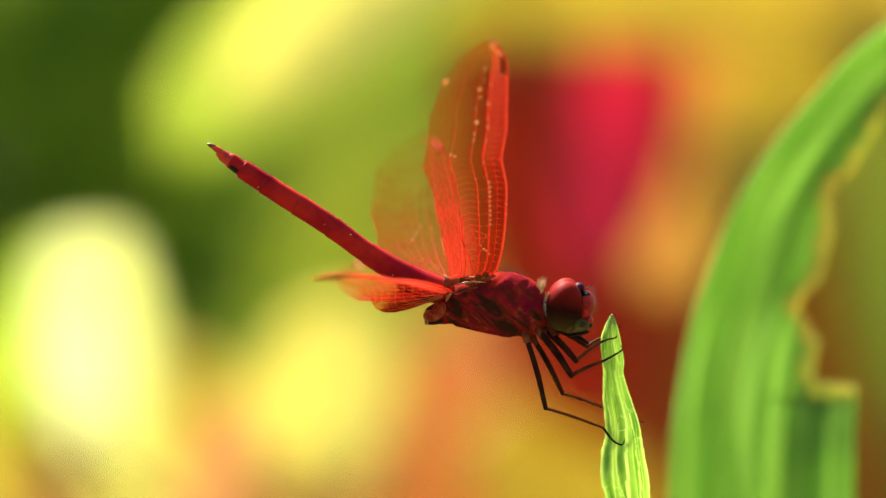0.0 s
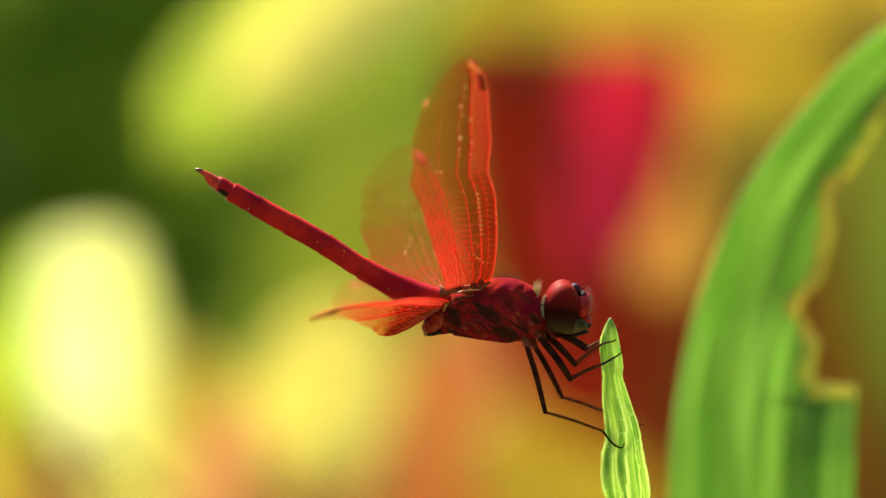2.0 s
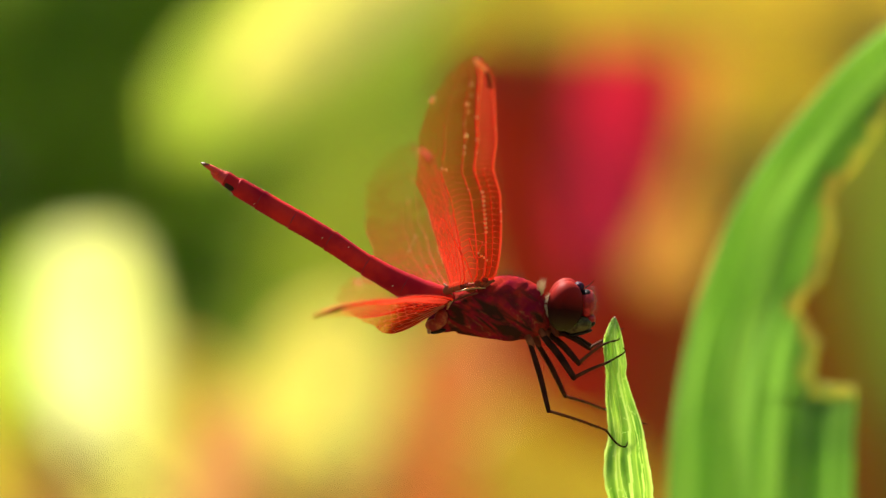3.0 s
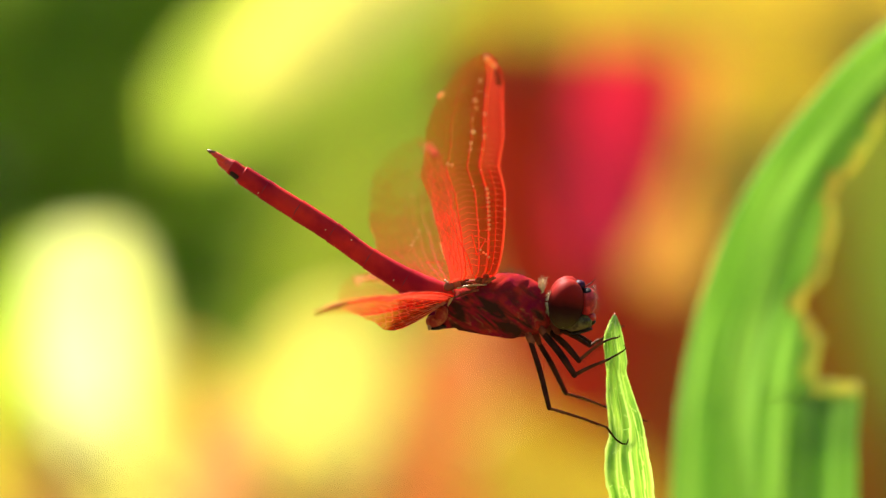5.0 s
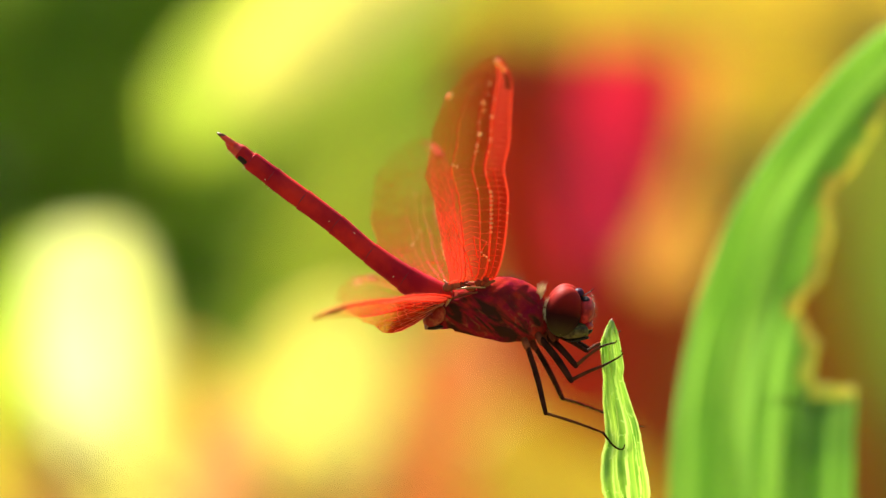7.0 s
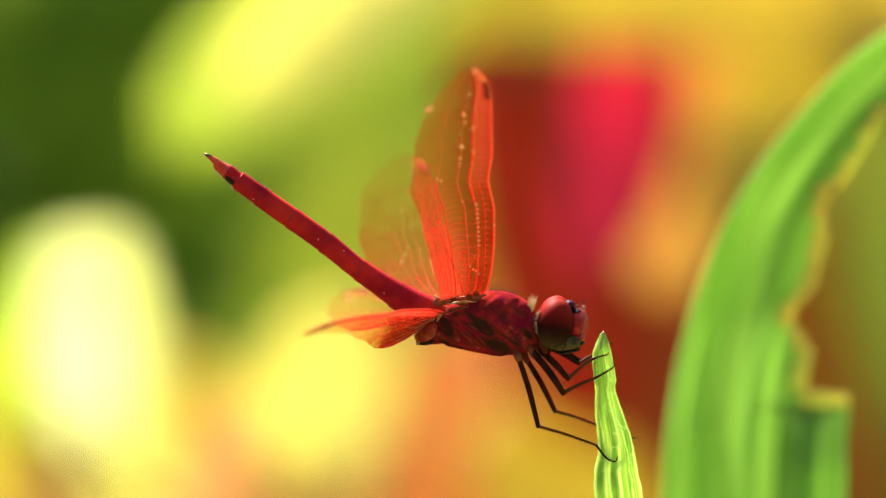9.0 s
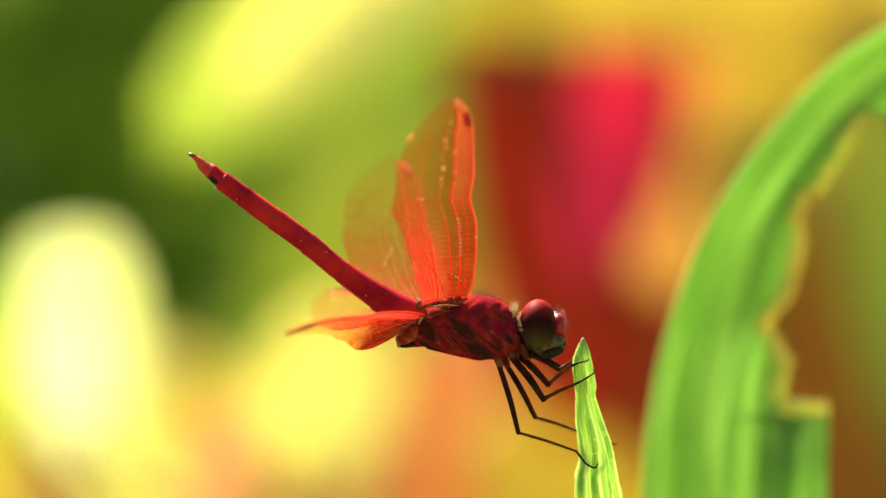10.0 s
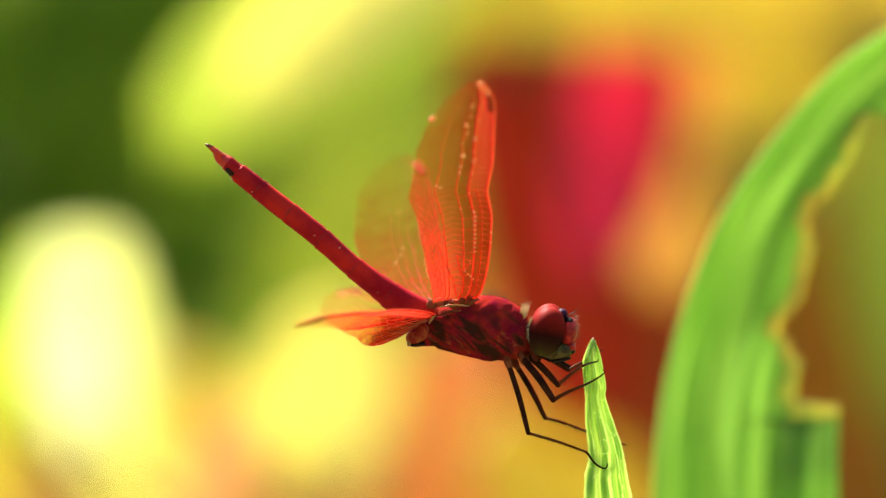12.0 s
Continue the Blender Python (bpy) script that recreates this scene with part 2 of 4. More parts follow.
M_BIG = leafy("arching_leaf", (0.24, 0.405, 0.105), (0.305, 0.465, 0.125), 60.0, 0.6, 6.0, (0.385, 0.54, 0.17), rough=0.7, spec=0.04)
M_DRY = leafy("dry_leaf_edge", (0.64, 0.66, 0.19), (0.68, 0.52, 0.16), 110.0, 0.5, spec=0.05)
M_TIPDRY = shell("dry_tip", (0.75, 0.45, 0.30), (0.60, 0.40, 0.20), 900.0, 0.6)
M_LIME = leafy("croton_lime", (0.66, 0.78, 0.20), (0.78, 0.82, 0.24), 18.0, 0.55)
M_CREAM = leafy("croton_cream", (0.93, 0.92, 0.66), (0.92, 0.92, 0.44), 30.0, 0.55, tint=(1, 1, 0.95))
M_GOLD = leafy("croton_gold", (0.78, 0.66, 0.18), (0.84, 0.72, 0.22), 25.0, 0.55)
M_YELLOW = leafy("croton_yellow", (0.92, 0.84, 0.38), (0.95, 0.91, 0.44), 25.0, 0.55)
M_OLIVE = leafy("croton_olive", (0.40, 0.51, 0.11), (0.48, 0.52, 0.12), 25.0, 0.5)
M_OCHRE = leafy("croton_ochre", (0.70, 0.57, 0.13), (0.76, 0.64, 0.14), 25.0, 0.5)
M_DULL = leafy("croton_dull_ochre", (0.76, 0.62, 0.15), (0.80, 0.66, 0.16), 25.0, 0.45)
M_APRICOT = leafy("croton_apricot", (0.86, 0.60, 0.24), (0.84, 0.64, 0.24), 25.0, 0.5, tint=(1, 0.95, 0.88))
M_RUSSET = leafy("croton_russet", (0.46, 0.10, 0.025), (0.42, 0.14, 0.028), 25.0, 0.4)
M_ORANGE = leafy("croton_orange", (0.80, 0.47, 0.20), (0.78, 0.52, 0.22), 25.0, 0.5, tint=(1, 0.9, 0.8))
M_PEACH = leafy("croton_peach", (0.90, 0.66, 0.34), (0.88, 0.54, 0.30), 40.0, 0.5, tint=(1, 0.95, 0.88))
M_CORAL = leafy("croton_coral", (0.82, 0.42, 0.19), (0.84, 0.52, 0.22), 25.0, 0.5, tint=(1, 0.85, 0.7))
M_PINK = leafy("croton_pink", (0.70, 0.052, 0.17), (0.76, 0.062, 0.20), 25.0, 0.5, tint=(1, 0.8, 0.9))
M_RED = leafy("croton_red", (0.50, 0.041, 0.017), (0.42, 0.042, 0.017), 25.0, 0.4, tint=(1, 0.7, 0.7))
M_BROWN = leafy("croton_bronze", (0.40, 0.16, 0.03), (0.44, 0.24, 0.04), 25.0, 0.4)
M_GREEN = leafy("hedge_leaf", (0.36, 0.49, 0.075), (0.43, 0.57, 0.095), 14.0, 0.6, rough=0.7, spec=0.04)
M_BARK = shell("shrub_bark", (0.16, 0.12, 0.07), (0.10, 0.07, 0.04), 120.0, 0.8, 1500.0, 0.0006)
M_SOIL = shell("garden_soil", (0.07, 0.05, 0.03), (0.12, 0.085, 0.05), 6.0, 0.95, 90.0, 0.004)
M_GRASS = leafy("lawn_grass", (0.05, 0.13, 0.012), (0.08, 0.18, 0.02), 5.0, 0.4)


# ---- mesh helpers ----
def mesh_of(bm, name, material, smooth=True):
    me = bpy.data.meshes.new(name)
    bm.normal_update()
    bm.to_mesh(me)
    bm.free()
    me.materials.append(material)
    if smooth:
        me.polygons.foreach_set("use_smooth", [True] * len(me.polygons))
    return me


def part(name, bm, material, parent, label="", loc=(0, 0, 0), smooth=True):
    ob = new(name, mesh_of(bm, name, material, smooth))
    ob.parent = parent
    ob.location = loc
    if label:
        tagged(ob, label)
    return ob


def thing(name, place, label, category, group="", kind=""):
    ob = new(name)
    ob.location = place
    return tagged(ob, label, category, group, kind)


def glide(points, n):
    """n + 1 places along a smooth curve through the points (Catmull-Rom)."""
    p = [Vector(q) for q in points]
    p = [2 * p[0] - p[1]] + p + [2 * p[-1] - p[-2]]
    m = len(p) - 3
    out = []
    for i in range(n + 1):
        s = min(i / n * m, m - 1e-6)
        k, f = int(s), s - int(s)
        a, b, c, d = p[k:k + 4]
        out.append(0.5 * (2 * b + (c - a) * f + (2 * a - 5 * b + 4 * c - d) * f * f + (3 * b - a - 3 * c + d) * f ** 3))
    return out


def rings(bm, centres, sizes, sides=20, across=None, close=True):
    """A tube through the centres; sizes are (half depth, half height) pairs or radii."""
    rows = []
    for i, c in enumerate(centres):
        way = (centres[min(i + 1, len(centres) - 1)] - centres[max(i - 1, 0)]).normalized()
        side = Vector(across) if across else (Vector((0, 1, 0)) if abs(way.y) < 0.9 else Vector((1, 0, 0)))
        side = (side - way * side.dot(way)).normalized()
        up = way.cross(side).normalized()
        s = sizes[i]
        w, h = s if isinstance(s, (tuple, list)) else (s, s)
        rows.append([bm.verts.new(c + side * w * math.cos(a) + up * h * math.sin(a))
                     for a in (2 * math.pi * j / sides for j in range(sides))])
    for r0, r1 in zip(rows, rows[1:]):
        for j in range(sides):
            bm.faces.new((r0[j], r0[(j + 1) % sides], r1[(j + 1) % sides], r1[j]))
    if close:
        bm.faces.new(rows[0][::-1])
        bm.faces.new(rows[-1])
    bmesh.ops.recalc_face_normals(bm, faces=bm.faces[:])
    return bm


def table(rows, n):
    """Rows of numbers smoothed to n + 1 rows."""
    k = len(rows[0])
    pad = [tuple(r) + (0,) * ((-k) % 3) for r in rows]
    cols = []
    for j in range(0, len(pad[0]), 3):
        cols.append(glide([r[j:j + 3] for r in pad], n))
    return [tuple(v for c in cols for v in c[i])[:k] for i in range(n + 1)]


def ball(bm, centre, radii, turn=0.0, u=28, v=18):
    m = Matrix.Translation(centre) @ Matrix.Rotation(radians(turn), 4, "Y") @ Matrix.Diagonal((*radii, 1))
    bmesh.ops.create_uvsphere(bm, u_segments=u, v_segments=v, radius=1.0, matrix=m)
    return bm


def wire(verts, faces, pts, r0, r1=None):
    r1 = r0 if r1 is None else r1
    for i, p in enumerate(pts):
        way = (pts[min(i + 1, len(pts) - 1)] - pts[max(i - 1, 0)]).normalized()
        side = way.cross(Vector((0, 0, 1)))
        side = side.normalized() if side.length > 1e-4 else Vector((1, 0, 0))
        up = side.cross(way)
        r = r0 + (r1 - r0) * i / (len(pts) - 1)
        k = len(verts)
        verts += [p + side * r, p + up * r, p - side * r, p - up * r]
        if i:
            faces += [(k - 4 + j, k - 4 + (j + 1) % 4, k + (j + 1) % 4, k + j) for j in range(4)]


def sheet(bm, grid, uvs):
    layer = bm.loops.layers.uv.new("UVMap")
    rows = [[bm.verts.new(p) for p in r] for r in grid]
    for i in range(len(rows) - 1):
        for j in range(len(rows[0]) - 1):
            f = bm.faces.new((rows[i][j], rows[i][j + 1], rows[i + 1][j + 1], rows[i + 1][j]))
            for lp, (a, b) in zip(f.loops, ((i, j), (i, j + 1), (i + 1, j + 1), (i + 1, j))):
                lp[layer].uv = uvs[a][b]
    return bm


def thicken(ob, t):
    mod = ob.modifiers.new("thickness", "SOLIDIFY")
    mod.thickness, mod.offset = t, 0.0


# ---- ground ----
def ground():
    bm = bmesh.new()
    n = 60
    size = [-400, -120, -40, -15] + [-6 + 12 * i / n for i in range(n + 1)] + [15, 40, 120, 400]
    grid = [[Vector((x, y, 0.012 * noise.noise(Vector((x * 3, y * 3, 0))) if abs(x) < 7 and abs(y) < 7 else 0))
             for x in size] for y in size]
    sheet(bm, grid, [[(0, 0)] * len(size)] * len(size))
    ob = new("ground", mesh_of(bm, "ground", M_SOIL))
    tagged(ob, "dark brown garden soil reaching to the horizon", "ground", kind="structure")


ground()


# ---- background planting ----
def leaf_bm(length, width, fold=0.14, droop=0.12, wave=0.03, seed=0, blunt=0.8, broad_tip=False):
    """A lance-shaped leaf along +X with its upper face to +Z, folded along the midrib."""
    bm = bmesh.new()
    n, m = 14, 8
    grid, uvs = [], []
    for i in range(n + 1):
        s = i / n
        w = width * 0.5 * (math.sin(math.pi * min(1, (1 - s if broad_tip else s) * 0.97 + 0.02) ** 0.85) ** blunt)
        row, uv = [], []
        for j in range(m + 1):
            f = j / m * 2 - 1
            z = abs(f) * w * fold * 2 - droop * length * s * s + wave * width * math.sin(9 * s + seed + 2 * f) * abs(f)
            row.append(Vector((s * length, f * w, z)))
            uv.append((j / m, s))
        grid.append(row)
        uvs.append(uv)
    return sheet(bm, grid, uvs)


def croton_shrub():
    shrub = thing("croton_shrub", spot(784, 441, 650), "leafy croton shrub with lime, yellow, orange and crimson leaves", "shrub")
    shrub.location.z = 0
    base = shrub.location.copy()
    stems = []
    for x, lean in ((-0.15, -0.01), (0.035, -0.006), (0.15, 0.02)):
        foot = Vector((x, 0.0, -0.02))
        pts = glide([foot, foot + Vector((lean, 0.012, 0.25)), foot + Vector((lean * 1.6, 0.0, 0.5)), foot + Vector((lean * 2, -0.01, 0.78))], 16)
        bm = rings(bmesh.new(), pts, [0.0042 - 0.0022 * i / 16 for i in range(17)], 8)
        part("stem", bm, M_BARK, shrub, "slender brown woody stem")
        stems.append(pts)
    # base a, b; tip a, b; depth; width; twist about its length; pitch; material; words
    leaves = [
        (860, -160, 278, 243, 420, 305, 10, 0.0, M_LIME, "sunlit lime-yellow leaf"),
        (188, 815, 164, 412, 380, 216, 5, -0.30, M_CREAM, "cream-yellow leaf glowing in the sun"),
        (540, 860, 630, 540, 500, 270, -8, -0.02, M_YELLOW, "bright yellow leaf"),
        (400, 1120, 520, 770, 520, 300, 8, 0.05, M_PEACH, "pale peach-orange leaf"),
        (480, 960, 830, -140, 610, 350, 12, 0.0, M_OLIVE, "yellow-green leaf"),
        (945, -150, 1050, 770, 510, 385, -10, 0.0, M_RED, "deep crimson leaf in shade"),
        (1152, -10, 1052, 490, 450, 205, -8, -0.08, M_PINK, "pinkish crimson leaf"),
        (1270, 20, 1170, 520, 458, 250, -8, -0.15, M_APRICOT, "apricot yellow leaf"),
        (1720, -2, 470, -24, 438, 205, -10, 0.0, M_DULL, "ochre yellow leaf"),
        (1520, -60, 1270, 460, 445, 250, 6, -0.06, M_OCHRE, "golden yellow leaf"),
        (960, 1080, 775, 590, 550, 280, -12, 0.12, M_CORAL, "coral orange leaf"),
        (340, 1010, 430, 715, 375, 150, 15, 0.1, M_PEACH, "pale peach-orange leaf"),
        (1120, 1050, 860, 730, 520, 280, 5, 0.05, M_OCHRE, "ochre yellow leaf"),
        (600, 1020, 840, 470, 630, 300, 10, 0.0, M_ORANGE, "orange leaf"),
        (1260, 1000, 1150, 440, 580, 270, 0, 0.0, M_RUSSET, "reddish brown leaf in shade"),
        (1520, 1050, 1440, 330, 520, 260, -6, 0.0, M_BROWN, "bronze brown leaf in shade"),
        (1720, 900, 1540, 150, 500, 250, 10, 0.05, M_OLIVE, "yellow-green leaf"),
        (-80, 1000, 20, 560, 420, 200, 20, 0.22, M_GOLD, "dull golden leaf"),
        (410, 1120, 300, 620, 510, 280, 10, 0.18, M_GOLD, "dull golden leaf"),
        (70, 1060, 100, 790, 400, 120, 10, 0.05, M_ORANGE, "orange leaf"),
        (900, -215, 400, 165, 395, 215, 10, 0.0, M_YELLOW, "sunlit lemon-yellow leaf"),
        (56, 770, 104, 430, 410, 215, 5, -0.1, M_LIME, "lime-green leaf behind the cream one"),
        (250, 1090, 160, 640, 430, 210, 5, -0.05, M_YELLOW, "bright yellow leaf"),
    ]
    made = []
    for k, (a0, b0, a1, b1, d, w, twist, pitch, mat, words) in enumerate(leaves):
        p0, p1 = spot(a0, b0, d), spot(a1, b1, d)
        p1.y += pitch * (p1 - p0).length
        scale = (REACH + d * MM) / REACH * 0.05 * MM
        run = p1 - p0
        x = run.normalized()
        z = Vector((0, -1, 0))
        z = (z - x * z.dot(x)).normalized()
        z = Matrix.Rotation(radians(twist), 3, x) @ z
        y = z.cross(x)
        ob = part("leaf", leaf_bm(run.length, w * scale, 0.03 if mat is M_LIME else 0.10, 0.05, 0.03, k, 0.30 if mat is M_CREAM else 0.42, mat is M_CREAM), mat, shrub, words)
        m = Matrix((x, y, z)).transposed().to_4x4()
        m.translation = p0 - base
        ob.matrix_basis = m
        thicken(ob, 0.0004)
        made.append(ob)
        home = p0 - base
        stem = min(stems, key=lambda s: (s[8] - home).length)
        near = min(stem, key=lambda q: abs(q.z - (home.z - 0.05)) + (q - home).length * 0.2)
        pts = glide([near, near.lerp(home, 0.5) + Vector((0, 0.008, -0.006)), home, home + x * 0.006], 10)
        part("petiole", rings(bmesh.new(), pts, [0.0016 - 0.0006 * i / 10 for i in range(11)], 6), M_BARK, shrub)
    return made


def heap(count, box, low, high, seed, tilt=1.0):
    """Many small folded leaves in one bag of faces."""
    rnd = random.Random(seed)
    verts, faces = [], []
    for _ in range(count):
        c = Vector([rnd.uniform(*r) for r in box])
        length = rnd.uniform(low, high)
        w = length * rnd.uniform(0.32, 0.5)
        turn = Euler((rnd.gauss(0.9, 0.5) * tilt, rnd.gauss(0.3, 0.4), rnd.uniform(0, 6.28))).to_matrix()
        k = len(verts)
        for s, h, z in ((0, 0.12, 0), (0.3, 0.9, 0.02), (0.62, 0.8, 0), (1, 0.03, -0.14)):
            for f in (-1, 0, 1):
                verts.append(c + turn @ Vector((s * length, f * h * w * 0.5, (z + abs(f) * 0.06) * length)))
        for i in range(3):
            for j in range(2):
                a = k + 3 * i + j
                faces.append((a, a + 1, a + 4, a + 3))
    me = bpy.data.meshes.new("foliage")
    me.from_pydata(verts, [], faces)
    return me


def hedge(count, box, low, high, seed, stems):
    me = heap(count, box, low, high, seed)
    me.materials.append(M_GREEN)
    tagged(new("hedge_foliage", me), "dense dark green hedge foliage in shade", "hedge", kind="stuff")
    rnd = random.Random(seed + 1)
    bm = bmesh.new()
    tall = box[2][1]
    for i in range(stems):
        x, y = rnd.uniform(*box[0]), rnd.uniform(*box[1])
        pts = glide([(x, y, -0.02), (x + rnd.uniform(-.05, .05), y, tall * .3), (x + rnd.uniform(-.12, .12), y, tall * .6), (x + rnd.uniform(-.2, .2), y, tall * .95)], 8)
        rings(bm, pts, [0.009 - 0.0008 * k for k in range(9)], 6)
    tagged(new("hedge_stems", mesh_of(bm, "hedge_stems", M_BARK)), "brown woody hedge stems among the leaves", "hedge", kind="stuff")


def lawn():
    rnd = random.Random(12)
    verts, faces = [], []
    for _ in range(5000):
        x, y = rnd.uniform(-2.2, 2.2), rnd.uniform(-2.6, 1.5)
        if x * x + (y + REACH) ** 2 < 0.02:
            continue
        h, a, w = rnd.uniform(0.03, 0.09), rnd.uniform(0, 6.28), rnd.uniform(0.001, 0.0022)
        u, v = Vector((math.cos(a), math.sin(a), 0)), Vector((-math.sin(a), math.cos(a), 0))
        k, o = len(verts), Vector((x, y, -0.012))
        for s, bend in ((0, 0), (0.55, 0.12), (1, 0.45)):
            wid = w * (1 - s * 0.9)
            mid = o + Vector((0, 0, h * s)) + u * bend * h
            verts += [mid - v * wid, mid + v * wid]
        faces += [(k, k + 1, k + 3, k + 2), (k + 2, k + 3, k + 5, k + 4)]
    me = bpy.data.meshes.new("lawn_grass")
    me.from_pydata(verts, [], faces)
    me.materials.append(M_GRASS)
    tagged(new("lawn_grass", me), "short green grass tufts on the soil", "grass", kind="stuff")


# ---- arching leaf with a bitten edge ----
LEAF_DEPTH = 55.0


def arching_leaf():
    foot = spot(1330, 441, LEAF_DEPTH)
    foot.z = 0.0
    plant = thing("arching_leaf", foot, "long green strap leaf with a ragged, yellowed, insect-bitten edge", "leaf")
    # outer edge a, b and the full width as a run across the blade
    spine = [(1240, 12600, 120, 0), (1200, 5000, 300, 0), (1175, 1500, 345, 0), (1190, 900, 330, 0), (1207, 700, 316, -10), (1245, 530, 300, 30), (1320, 345, 250, 80),
             (1430, 190, 190, 115), (1568, 48, 130, 165), (1750, -30, 60, 200), (1930, 40, -40, 180), (2040, 240, 4, 6)]
    n, m = 150, 28
    rows = table(spine, n)
    start, stop = 4.06 / 11, 7.9 / 11

    def bitten(s):
        if s < start:
            ragged = 1 + 0.006 * noise.noise(Vector((s * 90, 0, 3)))
            return ragged - 0.05 * max(0, 1 - abs(s - start) / 0.004)
        if s > stop:
            return 1.0
        f = (s - start) / (stop - start)
        keep = 0.73 - 0.225 * f + 0.055 * math.sin(f * 19.0) * (1 - 0.6 * f) + 0.09 * noise.noise(Vector((f * 9, 2, 0))) + 0.03 * noise.noise(Vector((f * 31, 5, 0)))
        edge = min(1, f / 0.012)
        return (1 - edge) * 1 + edge * keep + max(0, (f - 0.9) / 0.1) ** 2 * (1 - keep)

    def rim_width(s):
        if s < start - 0.011 or s > stop:
            return 0.0
        if s < start + 0.012 * (stop - start):
            return max(0.065, bitten(s) - 0.73 + 0.010 * math.sin(s * 3000))
        return (0.085 + 0.06 * noise.noise(Vector((s * 60, 7, 1)))) * min(1, (stop - s) / 0.03)

    def surface(s, u):
        i = min(s * n, n - 1e-6)
        k, f = int(i), i - int(i)
        r = [p + (q - p) * f for p, q in zip(rows[k], rows[k + 1])]
        wide = math.hypot(r[2], r[3]) * 0.055
        bend = 0.8 * min(1, max(0, (start - 0.008 - s) / 0.06))
        fold, at = 0.0, 0.0
        for end, slope in ((0.16, 0.62), (0.36, 0.12), (0.44, -0.48), (0.60, 0.26), (0.80, -0.12 - 0.95 * bend), (1.01, 0.80)):
            if u > at:
                fold += (min(u, end) - at) * slope * wide
            at = end
        fold -= 0.12 * wide
        fold += 0.18 * math.sin(u * 60 + 2 * math.sin(s * 9)) + 1.2 * math.sin(s * 26) * (u - 0.5)
        arch = 16 * max(0, s - 0.55) ** 2 * 4
        return spot(r[0] + r[2] * u, r[1] + r[3] * u, LEAF_DEPTH + fold - arch) - foot

    steps = sorted(set([i / n for i in range(n + 1)] + [start + k * 0.0011 for k in range(-12, 6)] + [start + (stop - start) * k / 90 for k in range(91)]))
    steps = [q for q, p in zip(steps, [-1] + steps) if q - p > 3e-4]
    grid, uvs = [], []
    for s in steps:
        e = bitten(s) - rim_width(s)
        cols = [j / m if j / m < 0.4 else 0.4 + (e - 0.4) * (j / m - 0.4) / 0.6 for j in range(m + 1)]
        grid.append([surface(s, u) for u in cols])
        uvs.append([(u, s * 4) for u in cols])
    blade = part("blade", sheet(bmesh.new(), grid, uvs), M_BIG, plant)
    thicken(blade, 0.00045)
    # dried rim along the bite, proud of the blade
    rim, ruv = [], []
    for s in [start - 0.011 + 0.0011 * k for k in range(10)] + [start + (stop - start) * k / 130 for k in range(131)]:
        e = bitten(s)
        w = rim_width(s) + 0.004
        rim.append([surface(s, e - w * (1 - q / 5)) + Vector((0, -0.0003 * math.sin(math.pi * q / 5), 0)) for q in range(6)])
        ruv.append([(q / 5, s * 8) for q in range(6)])
    dry = part("dry_edge", sheet(bmesh.new(), rim, ruv), M_DRY, plant, "yellow-brown dried rim of the bite")
    thicken(dry, 0.0003)
    return plant


